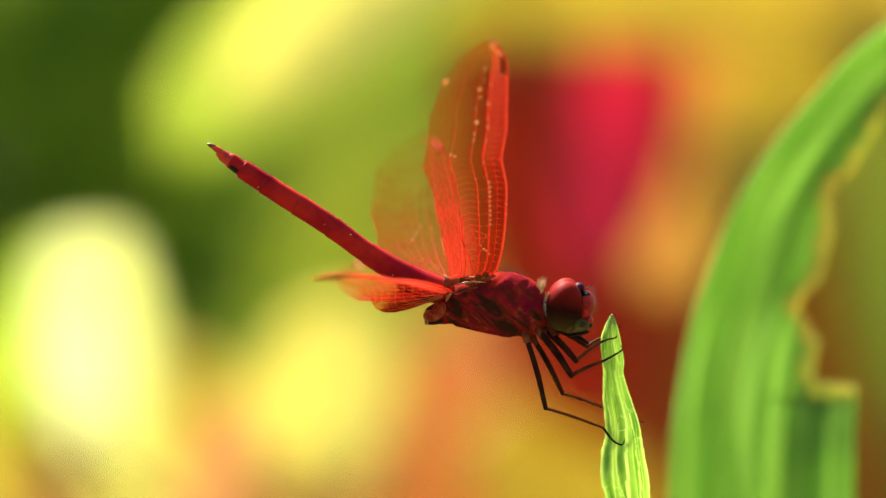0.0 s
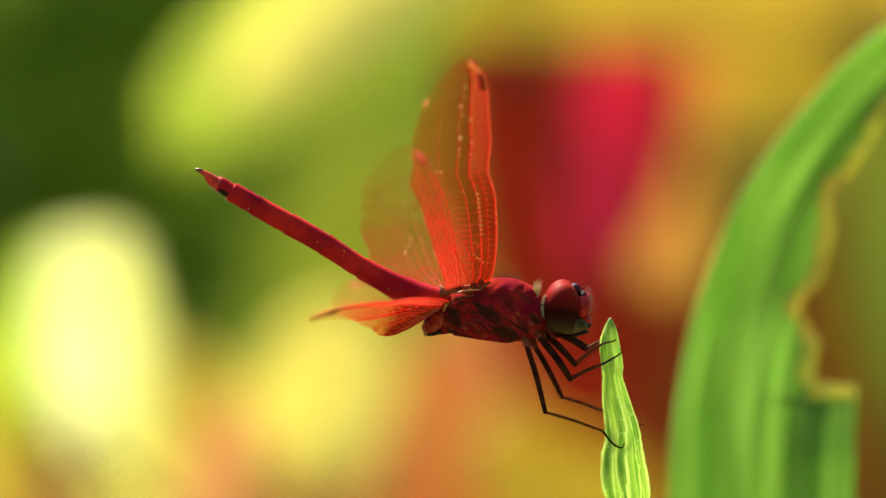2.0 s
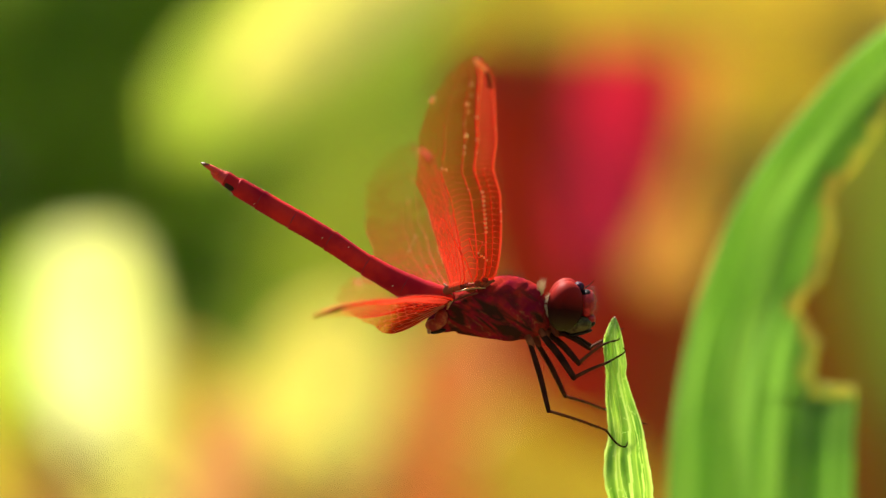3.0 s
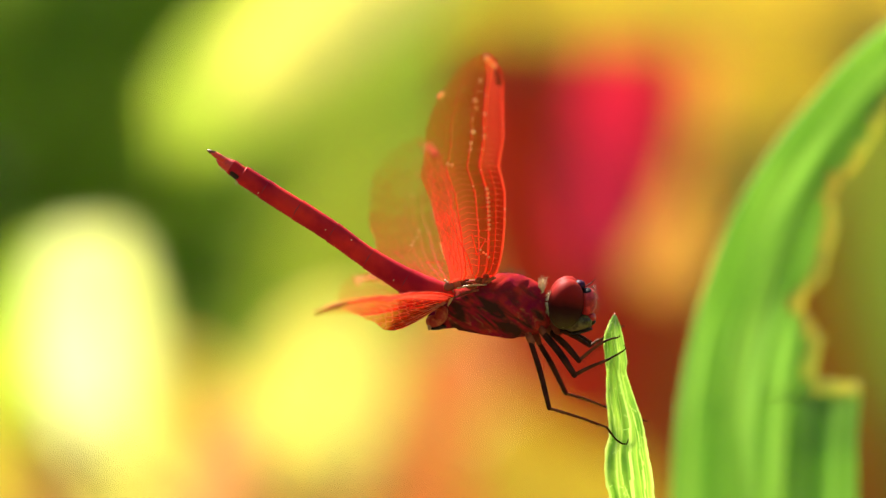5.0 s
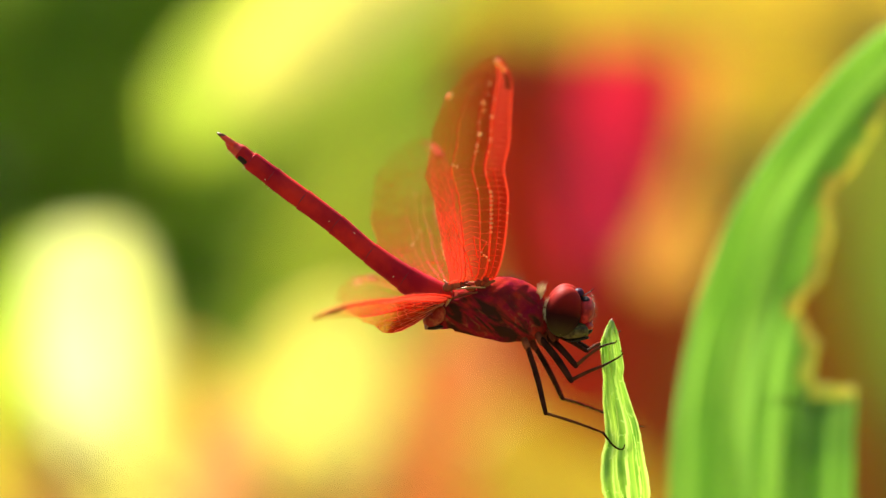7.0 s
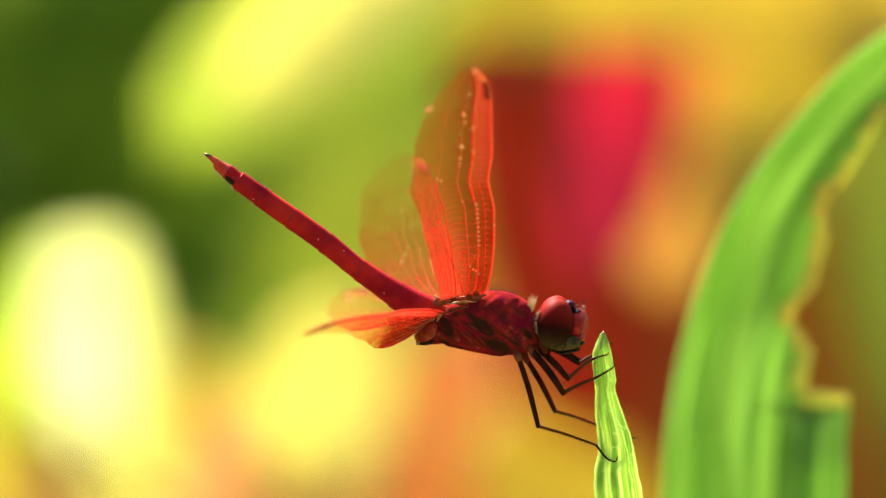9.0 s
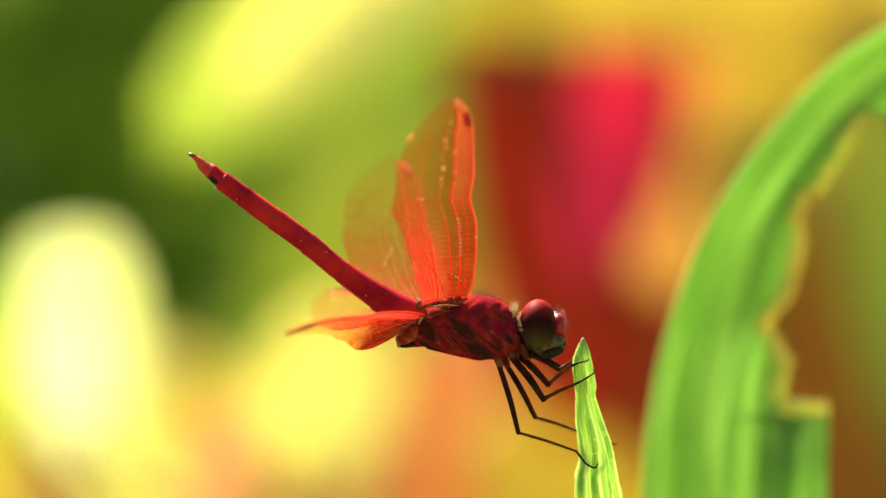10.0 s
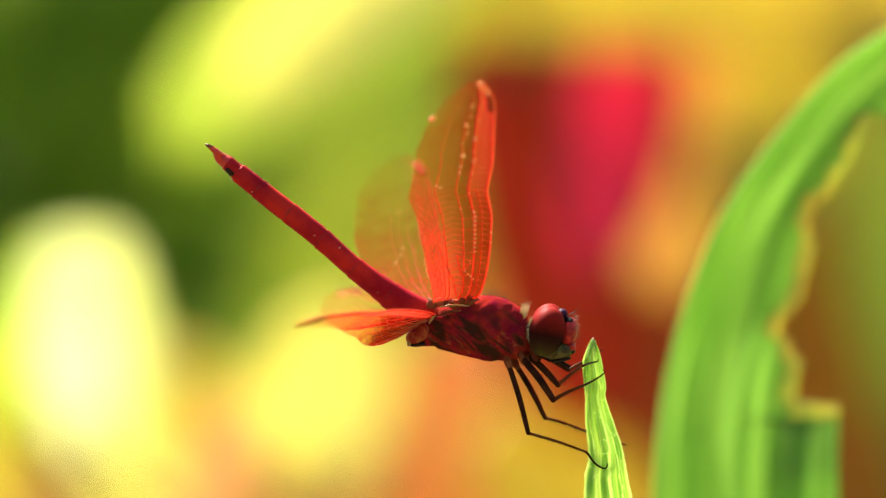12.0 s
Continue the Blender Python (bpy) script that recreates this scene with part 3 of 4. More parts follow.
# ---- the perch: upright shoot with a pointed blade ----
def leaf_shoot():
    foot = spot(1190, 441)
    foot.z = 0.0
    shoot = thing("grass_shoot", foot, "upright bright green pointed grass blade with pale ribs", "grass blade")
    edges = [(559, 1089.5, 1091), (566, 1085, 1094), (580, 1078.5, 1099), (602, 1073, 1104), (640, 1075.5, 1110), (660, 1077.5, 1109), (700, 1077, 1121), (745, 1081, 1136),
             (775, 1081, 1142), (800, 1075, 1146), (850, 1075, 1155), (890, 1083, 1159), (1000, 1085, 1185), (1500, 1090, 1250), (4500, 1120, 1270), (12640, 1165, 1215)]
    n, m = 300, 44
    rows = table(edges, n)

    def surface(i, u):
        b, l, r = rows[i]
        fold = -0.020 * (r - l) * max(0, 1 - abs(2 * u - 1)) ** 0.8 + 0.10 * math.sin(u * 19 + 0.9 * math.sin(i * 0.105)) + 0.12 * math.sin(i * 0.165) * (u - 0.5)
        return spot(l + (r - l) * u, b, 0.9 + fold) - foot

    grid = [[surface(i, j / m) for j in range(m + 1)] for i in range(n + 1)]
    uvs = [[(j / m, rows[i][0] / 330.0) for j in range(m + 1)] for i in range(n + 1)]
    blade = part("blade", sheet(bmesh.new(), grid, uvs), M_BLADE, shoot)
    # pale ribs in the blade: a strong midrib, side ribs that wander and short links between them
    lanes = ((0.56, 0.05, 0.017, 0.0, 0.034), (0.20, 0.06, 0.036, 1.0, 0.017), (0.40, 0.07, 0.051, 2.0, 0.012), (0.80, 0.03, 0.041, 0.5, 0.019))
    marked = set()
    for i in range(n):
        wide = 0.5 + 0.5 * min(1, i / 90)
        for at, sway, rate, phase, half in lanes:
            c = at + sway * math.sin(i * rate + phase) + 0.006 * math.sin(i * 0.37 + 9 * at)
            marked |= {(i, j) for j in range(m) if abs((j + 0.5) / m - c) < half * wide}
        marked |= {(i, j) for j in (0, 1, m - 2, m - 1)}
    rnd = random.Random(8)
    for _ in range(46):
        i, j = rnd.randrange(60, n - 12), rnd.randrange(m)
        step = rnd.choice((-1, 1))
        for q in range(rnd.randrange(4, 9)):
            marked.add((min(n - 1, i), max(0, min(m - 1, j + step * q))))
            i += rnd.choice((0, 1, 1))
    blade.data.materials.append(M_RIB)
    blade.data.polygons.foreach_set("material_index", [1 if (i, j) in marked else 0 for i in range(n) for j in range(m)])
    thicken(blade, 0.00025)
    for u, r in ((-0.015, 0.10), (1.015, 0.10)):
        pts = [surface(i, u + 0.008 * math.sin(i * 0.45 + 3 * u)) + Vector((0, 0.00008, 0)) for i in range(2, n + 1)]
        part("pale_edge", rings(bmesh.new(), pts, [r * MM] * len(pts), 6), M_RIB, shoot, "pale thickened blade edge")
    tip = rings(bmesh.new(), [spot(1090.3, 567, 0.8) - foot, spot(1090.3, 562, 0.8) - foot, spot(1090.8, 555, 0.8) - foot], [0.16 * MM, 0.13 * MM, 0.02 * MM], 8)
    part("dry_tip", tip, M_TIPDRY, shoot, "dry pinkish pointed tip")
    return shoot


# ---- dragonfly ----
ROOT = spot(1090, 700)


def body_place(a, b, d=0.0):
    """A place on the insect, from the point where it clings; flat, without the widening of the view."""
    return Vector(((a - 1090) * 0.05 * MM, d * MM, (700 - b) * 0.05 * MM))


FORE = dict(length=29.0, width=6.9, prof=[(0, .56), (.06, .66), (.15, .78), (.3, .90), (.5, 1), (.7, .98), (.85, .80), (.94, .52), (1, .10)])
HIND = dict(length=26.0, width=7.8, prof=[(0, .20), (.04, .55), (.10, .86), (.2, 1), (.35, .98), (.55, .86), (.75, .70), (.88, .50), (.95, .33), (1, .08)])

BROAD = dict(length=29.0, width=7.7, prof=[(0, .30), (.06, .52), (.15, .80), (.28, 1), (.45, 1), (.62, .96), (.8, .84), (.92, .60), (1, .14)])
LOBED = dict(length=26.0, width=5.6, prof=[(0, .22), (.035, .66), (.08, .92), (.14, 1.02), (.22, 1.02), (.31, .90), (.42, .72), (.56, .52), (.75, .36), (.88, .30), (.95, .22), (1, .08)])


def wing(name, parent, label, plan, place, span, chord, twist, seed):
    length, width = plan["length"] * MM, plan["width"] * MM
    ps, pw = [p for p, _ in plan["prof"]], [w for _, w in plan["prof"]]

    def pt(s, f):
        w = width * float(np.interp(s, ps, pw))
        early, fade, dip = (0.6, 0.75, 0.017) if plan is FORE else (0.75, 0.35, 0.012)
        lead = -0.038 * length * math.sin(math.pi * s ** early) * (1 - fade * s) + (dip * length * max(0, 1 - abs(s - 0.5) / 0.12))
        lead += 0.20 * width * max(0, (s - 0.86) / 0.14) ** 2
        z = -0.05 * w * math.sin(math.pi * f) + (0.20 * MM * math.sin(f * 44) * max(0, 1 - f * 2.2))
        z += 0.02 * length * s * s
        return Vector((s * length, lead + f * w, z))

    x = Vector(span).normalized()
    y = Vector(chord)
    y = (y - x * y.dot(x)).normalized()
    y = Matrix.Rotation(radians(twist), 3, x) @ y
    base = Matrix((x, y, x.cross(y))).transposed().to_4x4()
    base.translation = place
    # film
    n, m = 48, 22
    grid = [[pt(i / n, j / m) for j in range(m + 1)] for i in range(n + 1)]
    uvs = [[(j / m, i / n) for j in range(m + 1)] for i in range(n + 1)]
    film = part(name, sheet(bmesh.new(), grid, uvs), M_FILM if plan is FORE else M_BROAD_FILM if plan is BROAD else M_LOBE_FILM if plan is LOBED else M_HIND_FILM, parent, label)
    film.matrix_basis = base
    # veins
    verts, faces, pale = [], [], []
    fr = [0.0, 0.10, 0.20, 0.36, 0.47, 0.57, 0.66, 0.75, 0.83, 0.915, 1.0]
    if plan is LOBED:
        fr = [0.0, 0.10, 0.22] + [0.30 + 0.70 * q / 9 for q in range(10)]
    if plan is FORE:
        fr = [0.0, 0.12, 0.23, 0.39, 0.66, 0.74, 0.81, 0.87, 0.92, 0.96, 1.0]
    thick = [0.13, 0.055, 0.12, 0.09, 0.075, 0.065, 0.06, 0.055, 0.05, 0.04, 0.035, 0.035, 0.035]
    last_row = len(fr) - 1
    ds = 0.026 if plan is FORE else 0.019 if plan is BROAD else 0.046 if plan is LOBED else 0.022
    lift = Vector((0, 0, 0.02 * MM))

    def zig(i, k):
        amp = 0 if i == last_row or i < 3 else 0.022 if plan is LOBED else 0.0 if i < 4 else 0.005 if i < 6 else 0.017
        s = min(1.0, k * ds)
        return pt(s, fr[i] + amp * (1 if (k + i) % 2 == 0 else -1)) + lift

    rnd = random.Random(seed)
    steps = int(1 / ds)
    for i in range(last_row + 1):
        last = int(0.5 / ds) if i == 1 else steps
        first = 0 if i < 6 or i == last_row or plan is LOBED else 1 + (i - 5)
        pts = [zig(i, k) for k in range(first, last + 1)]
        heavy = MM * (0.62 if plan is LOBED and 2 < i else 0.5 if plan is BROAD or (plan is FORE and i > 4) else 1.0)
        wire(verts, faces, pts, thick[i] * heavy, thick[i] * heavy * (0.6 if i < 3 else 0.12))
        pale += [int(plan is LOBED and i > 3)] * (len(faces) - len(pale))
    for i in range(last_row):
        for k in range(1 if plan is LOBED else 2, steps):
            if i < 2:
                if (plan is FORE or k % 2 == 0) and not (i == 1 and k * ds > 0.5) and k * ds < 0.97:
                    a = pt(k * ds, fr[i]) + lift
                    b = pt(k * ds + 0.004, fr[i + 1] if not (i == 0 and k * ds > 0.5) else fr[2]) + lift
                    wire(verts, faces, [a, b], (0.042 if k * ds < 0.5 else 0.018) * MM)
            elif plan is FORE and i == 3:
                wire(verts, faces, [zig(3, k), pt(min(1, k * ds + 0.012), 0.53) + lift, zig(4, k)], max(0.012, 0.058 - 0.085 * k * ds) * MM)
            elif (k + i) % 2 == 0:
                if rnd.random() < 0.04:
                    continue
                wire(verts, faces, [zig(i, k), zig(i + 1, k)], max(0.014, 0.060 - (0.03 if plan is LOBED else 0.075) * k * ds) * MM * (0.72 if plan is LOBED else 0.5 if plan is HIND else 0.4 if plan is BROAD or i > 3 else 1.0))
    pale += [int(plan is LOBED)] * (len(faces) - len(pale))
    # the triangle and the strong oblique vein near the root
    wire(verts, faces, [pt(.10, .43) + lift, pt(.17, .28) + lift, pt(.20, .50) + lift, pt(.10, .43) + lift], (0.04 if plan is BROAD else 0.07) * MM)
    wire(verts, faces, [pt(.02, .5) + lift, pt(.10, .60) + lift, pt(.19, .72) + lift, pt(.30, .80) + lift], (0.04 if plan is BROAD else 0.07) * MM, 0.03 * MM)
    me = bpy.data.meshes.new("vein_net")
    me.from_pydata(verts, [], faces)
    me.materials.append(M_FORE_VEIN if plan is FORE else M_VEIN)
    me.materials.append(M_LIT_VEIN)
    me.polygons.foreach_set("material_index", pale + [0] * (len(faces) - len(pale)))
    ob = new("vein_net", me)
    ob.parent = film
    tagged(ob, "net of red wing veins")
    # sun glints along the veins, put in as pale glossy beads
    bm = bmesh.new()
    for _ in range(12 if plan is FORE else 9):
        i = rnd.choice((2, 2, 2, 3, 3, 0, 4))
        sp = min(0.97, rnd.choice((0.25, 0.4, 0.5, 0.62, 0.8)) + rnd.gauss(0, 0.05))
        r = rnd.uniform(0.05, 0.10) * MM * (1.0 if plan in (FORE, BROAD) else 0.6)
        for side in (1, -1):
            bmesh.ops.create_icosphere(bm, subdivisions=2, radius=r, matrix=Matrix.Translation(pt(sp, fr[i]) + Vector((0, 0, side * 0.09 * MM))))
    if plan is FORE:
        rows = [(0.215 + 0.020 * q, 0.225, 0.13) for q in range(10)] + [(0.95 + 0.012 * q, 0.06 + 0.05 * q, 0.2) for q in range(4)]
        rows += [(0.09 + 0.012 * q, 0.22 + 0.05 * q, 0.10) for q in range(4)] + [(0.57 + 0.045 * q + 0.01 * math.sin(5 * q), 0.40 - 0.006 * q + 0.03 * math.sin(3 * q), 0.05 + 0.05 * (q % 3)) for q in range(8)]
        rows += [(0.62 + 0.02 * q * q * 0.6, 0.235, 0.07 + 0.04 * (q % 2)) for q in range(5)] + [(0.845, 0.985, 0.17), (0.855, 0.975, 0.14), (0.52, 0.60, 0.09), (0.53, 0.66, 0.09)]
        for sp, f, r in rows:
            bmesh.ops.create_icosphere(bm, subdivisions=2, radius=1.25 * r * MM, matrix=Matrix.Translation(pt(sp, f) + Vector((0, 0, 0.05 * MM))))
    elif plan is BROAD:
        for sp, f, r in [(0.20 + 0.025 * q, 0.24, 0.13) for q in range(5)] + [(0.30 + 0.022 * q, 0.62 - 0.03 * q, 0.06 + 0.04 * (q % 2)) for q in range(6)]:
            bmesh.ops.create_icosphere(bm, subdivisions=2, radius=r * MM, matrix=Matrix.Translation(pt(sp, f) + Vector((0, 0, 0.05 * MM))))
    elif plan is HIND:
        for sp, f, r in [(0.90 + 0.02 * q, 0.5 - 0.12 * q, 0.16) for q in range(5)]:
            bmesh.ops.create_icosphere(bm, subdivisions=2, radius=r * MM, matrix=Matrix.Translation(pt(sp, f) + Vector((0, 0, 0.05 * MM))))
    part("glint_beads", bm, M_GLINT, film, "pale beads standing for sun glints on the veins")
    # coloured spot near the tip
    bm = bmesh.new()
    first, run, deep = (0.84, 0.15, 0.55) if plan is LOBED else (0.86, 0.075, 0.10)
    cells = [[pt(first + run * i / 6, 0.01 + deep * j / 2) + Vector((0, 0, 0.06 * MM)) for j in range(3)] for i in range(7)]
    sheet(bm, cells, [[(0, 0)] * 3] * 7)
    spot_ob = part("wing_spot", bm, M_SMOKE if plan is LOBED else M_STIGMA, film, "smoky brown wing tip" if plan is LOBED else "brownish red wing spot")
    thicken(spot_ob, 0.00012)
    # fleshy hinge at the root
    hinge = ball(bmesh.new(), Vector((0.25 * MM, 0.55 * MM, 0)), (0.3 * MM, 0.28 * MM, 0.2 * MM), 0, 14, 8)
    part("hinge", hinge, M_PLATE, film)
    return film, base


def bristles(count, spread, low, high, seed, thick=0.018):
    verts, faces = [], []
    rnd = random.Random(seed)
    for _ in range(count):
        o, way = spread(rnd)
        h = rnd.uniform(low, high) * MM
        bend = Vector((rnd.uniform(-.25, .25), rnd.uniform(-.25, .25), rnd.uniform(-.1, .1)))
        wire(verts, faces, [o, o + way * h * 0.5 + bend * h * 0.15, o + way * h + bend * h * 0.5], thick * MM, 0.005 * MM)
    me = bpy.data.meshes.new("bristles")
    me.from_pydata(verts, [], faces)
    return me


THORAX_PIVOT = body_place(950, 585)
HEAD_PIVOT = body_place(975, 548)
TAIL_PIVOT = body_place(792, 514)


def dragonfly():
    fly = thing("dragonfly", ROOT, "crimson dragonfly with red-veined wings clinging to the grass blade", "dragonfly")
    out = {"root": fly}
    # thorax
    P = lambda a, b, d=0.0: body_place(a, b, d) - THORAX_PIVOT
    prof = [(760, 566, 6), (766, 565, 13), (785, 561, 21), (802, 552, 33), (830, 545, 43), (868, 541, 53), (900, 540, 58), (928, 546, 55), (948, 554, 45), (964, 560, 31), (976, 562, 14)]
    rows = table(prof, 96)
    bm = rings(bmesh.new(), [P(a, b) for a, b, _ in rows], [(h * 0.05 * MM * 0.82, h * 0.05 * MM) for _, _, h in rows], 72)
    for v in bm.verts:
        # shallow slanting seams between the side plates, uneven skin
        q = v.co / MM + Vector((0, 0, -1.8))
        across = 0.62 * q.x - 0.78 * q.z + 0.25 * noise.noise(q * 0.9)
        seam = sum(math.exp(-((across - c) / 0.13) ** 2) for c in (-5.6, -3.9, -2.2, -0.7, 0.8))
        side = min(1, abs(q.y) / 1.2)
        v.co += Vector((0, 1 if v.co.y > 0 else -1, 0)) * (0.10 * noise.noise(q * 1.3) + 0.05 * noise.noise(q * 3.1) - 0.16 * seam) * side * MM
        v.co += v.co.normalized() * (0.05 * noise.noise(q * 2.0) + 0.03 * noise.noise(q * 5.0)) * MM
    thorax = part("thorax", bm, M_THORAX, fly, "wine-red thorax with slanting black bands", THORAX_PIVOT)
    out["thorax"] = thorax
    # rear knob, leg sockets
    for a0, b0, a1, b1, d, r, mat in ((812, 509, 864, 503, -1.75, 0.09, M_PALE), (806, 526, 850, 512, -1.95, 0.12, M_JOINT), (856, 504, 880, 490, -1.5, 0.16, M_JOINT),
                                      (795, 540, 806, 522, -1.9, 0.13, M_PALE), (790, 494, 806, 516, -1.2, 0.09, M_PALE), (828, 498, 846, 508, -1.6, 0.12, M_JOINT)):
        q0, q1 = P(a0, b0, d), P(a1, b1, d)
        root = rings(bmesh.new(), glide([q0, q0.lerp(q1, 0.5) + Vector((0, -0.0002, 0.00012)), q1], 8), [r * MM * (0.6 + 0.5 * math.sin(math.pi * i / 8)) for i in range(9)], 8)
        part("wing_root", root, mat, thorax, "pale tendon at the wing root" if mat is M_PALE else "")
    for a, b, d, r, mat in ((798, 506, -1.35, 0.42, M_JOINT), (812, 501, -1.3, 0.46, M_PLATE), (826, 499, -1.35, 0.40, M_JOINT), (838, 502, -1.4, 0.44, M_PLATE), (850, 496, -1.35, 0.40, M_JOINT), (863, 496, -1.4, 0.38, M_PLATE)):
        plate = ball(bmesh.new(), P(a, b, d), (r * 1.3 * MM, r * 0.6 * MM, r * MM), -18, 14, 10)
        for v in plate.verts:
            v.co += v.co.normalized() * 0.12 * MM * noise.noise(v.co * 2400)
        part("wing_base_plate", plate, mat, thorax, "small ochre-red plate at the wing root")
    part("rear_knob", ball(bmesh.new(), P(771, 568, -0.9), (0.75 * MM, 0.7 * MM, 0.6 * MM), 10, 16, 10), M_PLATE, thorax)
    part("rear_lobe", ball(bmesh.new(), P(784, 556, -1.1), (0.6 * MM, 0.75 * MM, 0.85 * MM), 20, 16, 10), M_PLATE, thorax)
    part("rear_hook", ball(bmesh.new(), P(778, 578, -0.9), (0.8 * MM, 0.5 * MM, 0.22 * MM), -8, 14, 8), M_BLACK, thorax)
    part("rear_rim", ball(bmesh.new(), P(764, 575, -0.8), (0.25 * MM, 0.6 * MM, 0.42 * MM), 10, 14, 10), M_PALE, thorax)
    for a, b, d in ((940, 598, -0.9), (952, 596, 0.6), (963, 586, -0.8), (973, 583, 0.6), (984, 578, -0.5), (990, 578, 0.6)):
        part("leg_socket", ball(bmesh.new(), P(a, b, d), (0.34 * MM, 0.36 * MM, 0.8 * MM), -25, 14, 10), M_JOINT, thorax)

    def on_back(rnd):
        a = rnd.uniform(885, 952)
        b = float(np.interp(a, [r[0] for r in prof], [r[1] - r[2] for r in prof])) + 4
        return P(a, b, rnd.uniform(-0.9, 0.9)), Vector((rnd.uniform(-0.1, 0.5), rnd.uniform(-.4, .4), 1)).normalized()

    me = bristles(170, on_back, 0.5, 1.0, 3, 0.010)
    me.materials.append(M_FUZZ)
    hair = new("back_bristles", me)
    hair.parent = thorax
    tagged(hair, "fine brown bristles along the back")

    def on_collar(rnd):
        return P(rnd.uniform(954, 963), rnd.uniform(514, 524), rnd.uniform(-1.0, 0.8)), Vector((rnd.uniform(0.0, 0.45), rnd.uniform(-.3, .2), 1)).normalized()

    me = bristles(90, on_collar, 0.8, 1.6, 4, 0.034)
    me.materials.append(M_HAIR)
    tuft = new("collar_tuft", me)
    tuft.parent = thorax
    tagged(tuft, "pale straw-coloured tuft at the collar")
    part("neck", rings(bmesh.new(), [P(958, 556), P(972, 552), P(988, 548)], [0.75 * MM, 0.6 * MM, 0.8 * MM], 16), M_BLACK, thorax)

    # head
    H = lambda a, b, d=0.0: body_place(a, b, d) - HEAD_PIVOT
    u = 0.05 * MM
    head = part("head", ball(bmesh.new(), H(1006, 540), (30 * u, 2.1 * MM, 38 * u), 8), M_MOUTH, fly, "head with big red and olive eyes", HEAD_PIVOT)
    out["head"] = head
    for d in (-1.15, 1.15):
        eye = part("eye", ball(bmesh.new(), Vector((0, 0, 0)), (32 * u, 1.72 * MM, 45 * u), 0, 40, 26), M_EYE, head, "compound eye, red above and olive below", H(1004, 538 if d < 0 else 533, d))
        eye.rotation_euler = (0, radians(10), radians(6 if d < 0 else -6))
    part("face", ball(bmesh.new(), H(1042, 536), (17 * u, 1.45 * MM, 27 * u), 8, 24, 16), M_FACE, head, "red face plate")
    part("brow", ball(bmesh.new(), H(1043, 520), (13 * u, 1.1 * MM, 11 * u), 20, 20, 12), M_BLACK, head, "dark raised brow")
    part("crown", ball(bmesh.new(), H(1029, 505), (10 * u, 0.75 * MM, 10 * u), 0, 20, 12), M_CROWN, head, "shiny purple-black crown knob")
    part("upper_lip", ball(bmesh.new(), H(1048, 562), (10 * u, 1.0 * MM, 9 * u), 0, 20, 12), M_FACE, head)
    part("jaw", ball(bmesh.new(), H(1045, 572), (13 * u, 0.9 * MM, 6 * u), -18, 20, 12), M_BLACK, head)
    part("lower_lip", ball(bmesh.new(), H(1026, 571), (28 * u, 1.7 * MM, 17 * u), -8, 22, 14), M_MOUTH, head, "olive lower lip")
    part("lower_lip_rim", ball(bmesh.new(), H(1031, 586), (22 * u, 1.2 * MM, 4 * u), -12, 18, 10), M_BLACK, head)
    for d in (-0.45, 0.45):
        v, f = [], []
        wire(v, f, [H(1040, 507, d), H(1050, 500, d * 1.5), H(1058, 492, d * 2.2)], 0.05 * MM, 0.012 * MM)
        me = bpy.data.meshes.new("antenna")
        me.from_pydata(v, [], f)
        me.materials.append(M_BLACK)
        ob = new("antenna", me)
        ob.parent = head

    def fringe(rnd):
        q = rnd.random()
        return H(978 - 8 * math.sin(q * 3.1) + 26 * q ** 3, 515 + 62 * q, rnd.uniform(-1.7, -0.8)), Vector((-0.4, rnd.uniform(-.6, .2), rnd.uniform(-.4, .3))).normalized()

    me = bristles(130, fringe, 0.18, 0.42, 6, 0.028)
    me.materials.append(M_HAIR)
    ob = new("cheek_fringe", me)
    ob.parent = head
    tagged(ob, "pale fringe behind the eye")

    def brow_hair(rnd):
        q = rnd.random()
        return H(1048 + 8 * math.sin(q * 3), 505 + 62 * q, rnd.uniform(-1.0, 0.9)), Vector((1, rnd.uniform(-.5, .5), rnd.uniform(-.3, .7))).normalized()

    me = bristles(80, brow_hair, 0.25, 0.6, 7, 0.008)
    me.materials.append(M_FUZZ)
    ob = new("face_bristles", me)
    ob.parent = head

    # abdomen
    A = lambda a, b, d=0.0: body_place(a, b, d) - TAIL_PIVOT
    axis = [(806, 528, 21), (778, 520, 25), (742, 507, 26), (704, 485, 22.5), (650, 451, 19.5), (600, 414, 19.5), (560, 387, 19.5), (500, 349, 19), (462, 324, 18), (437, 308, 17.5), (431, 304, 14.5), (415, 292, 13.5), (405, 286, 10.5), (396, 280, 9.5)]
    n = 110
    rows = table(axis, n)
    core = part("abdomen", rings(bmesh.new(), [A(a, b) for a, b, _ in rows], [(h * 0.93 * u, h * 0.95 * u) for _, _, h in rows], 24), M_ABD_DARK, fly, "slim crimson abdomen raised behind", TAIL_PIVOT)
    out["abdomen"] = core
    joints = [806, 782, 722, 656, 591, 528, 474, 434, 414, 405, 396]
    cuts = [min(range(n + 1), key=lambda k: abs(rows[k][0] - a)) for a in joints]
    for i in range(10):
        k0, k1 = cuts[i], cuts[i + 1]
        span = range(k0, k1 + 1)
        grow = []
        for k in span:
            f = (k - k0) / (k1 - k0)
            grow.append(0.955 + 0.05 * min(1, 4 * f) * (1 - 0.5 * math.sin(math.pi * f)) + 0.03 * f ** 4)
        pts = [A(rows[k][0], rows[k][1]) for k in span]
        pts[-1] = pts[-1].lerp(pts[-2], 0.06)
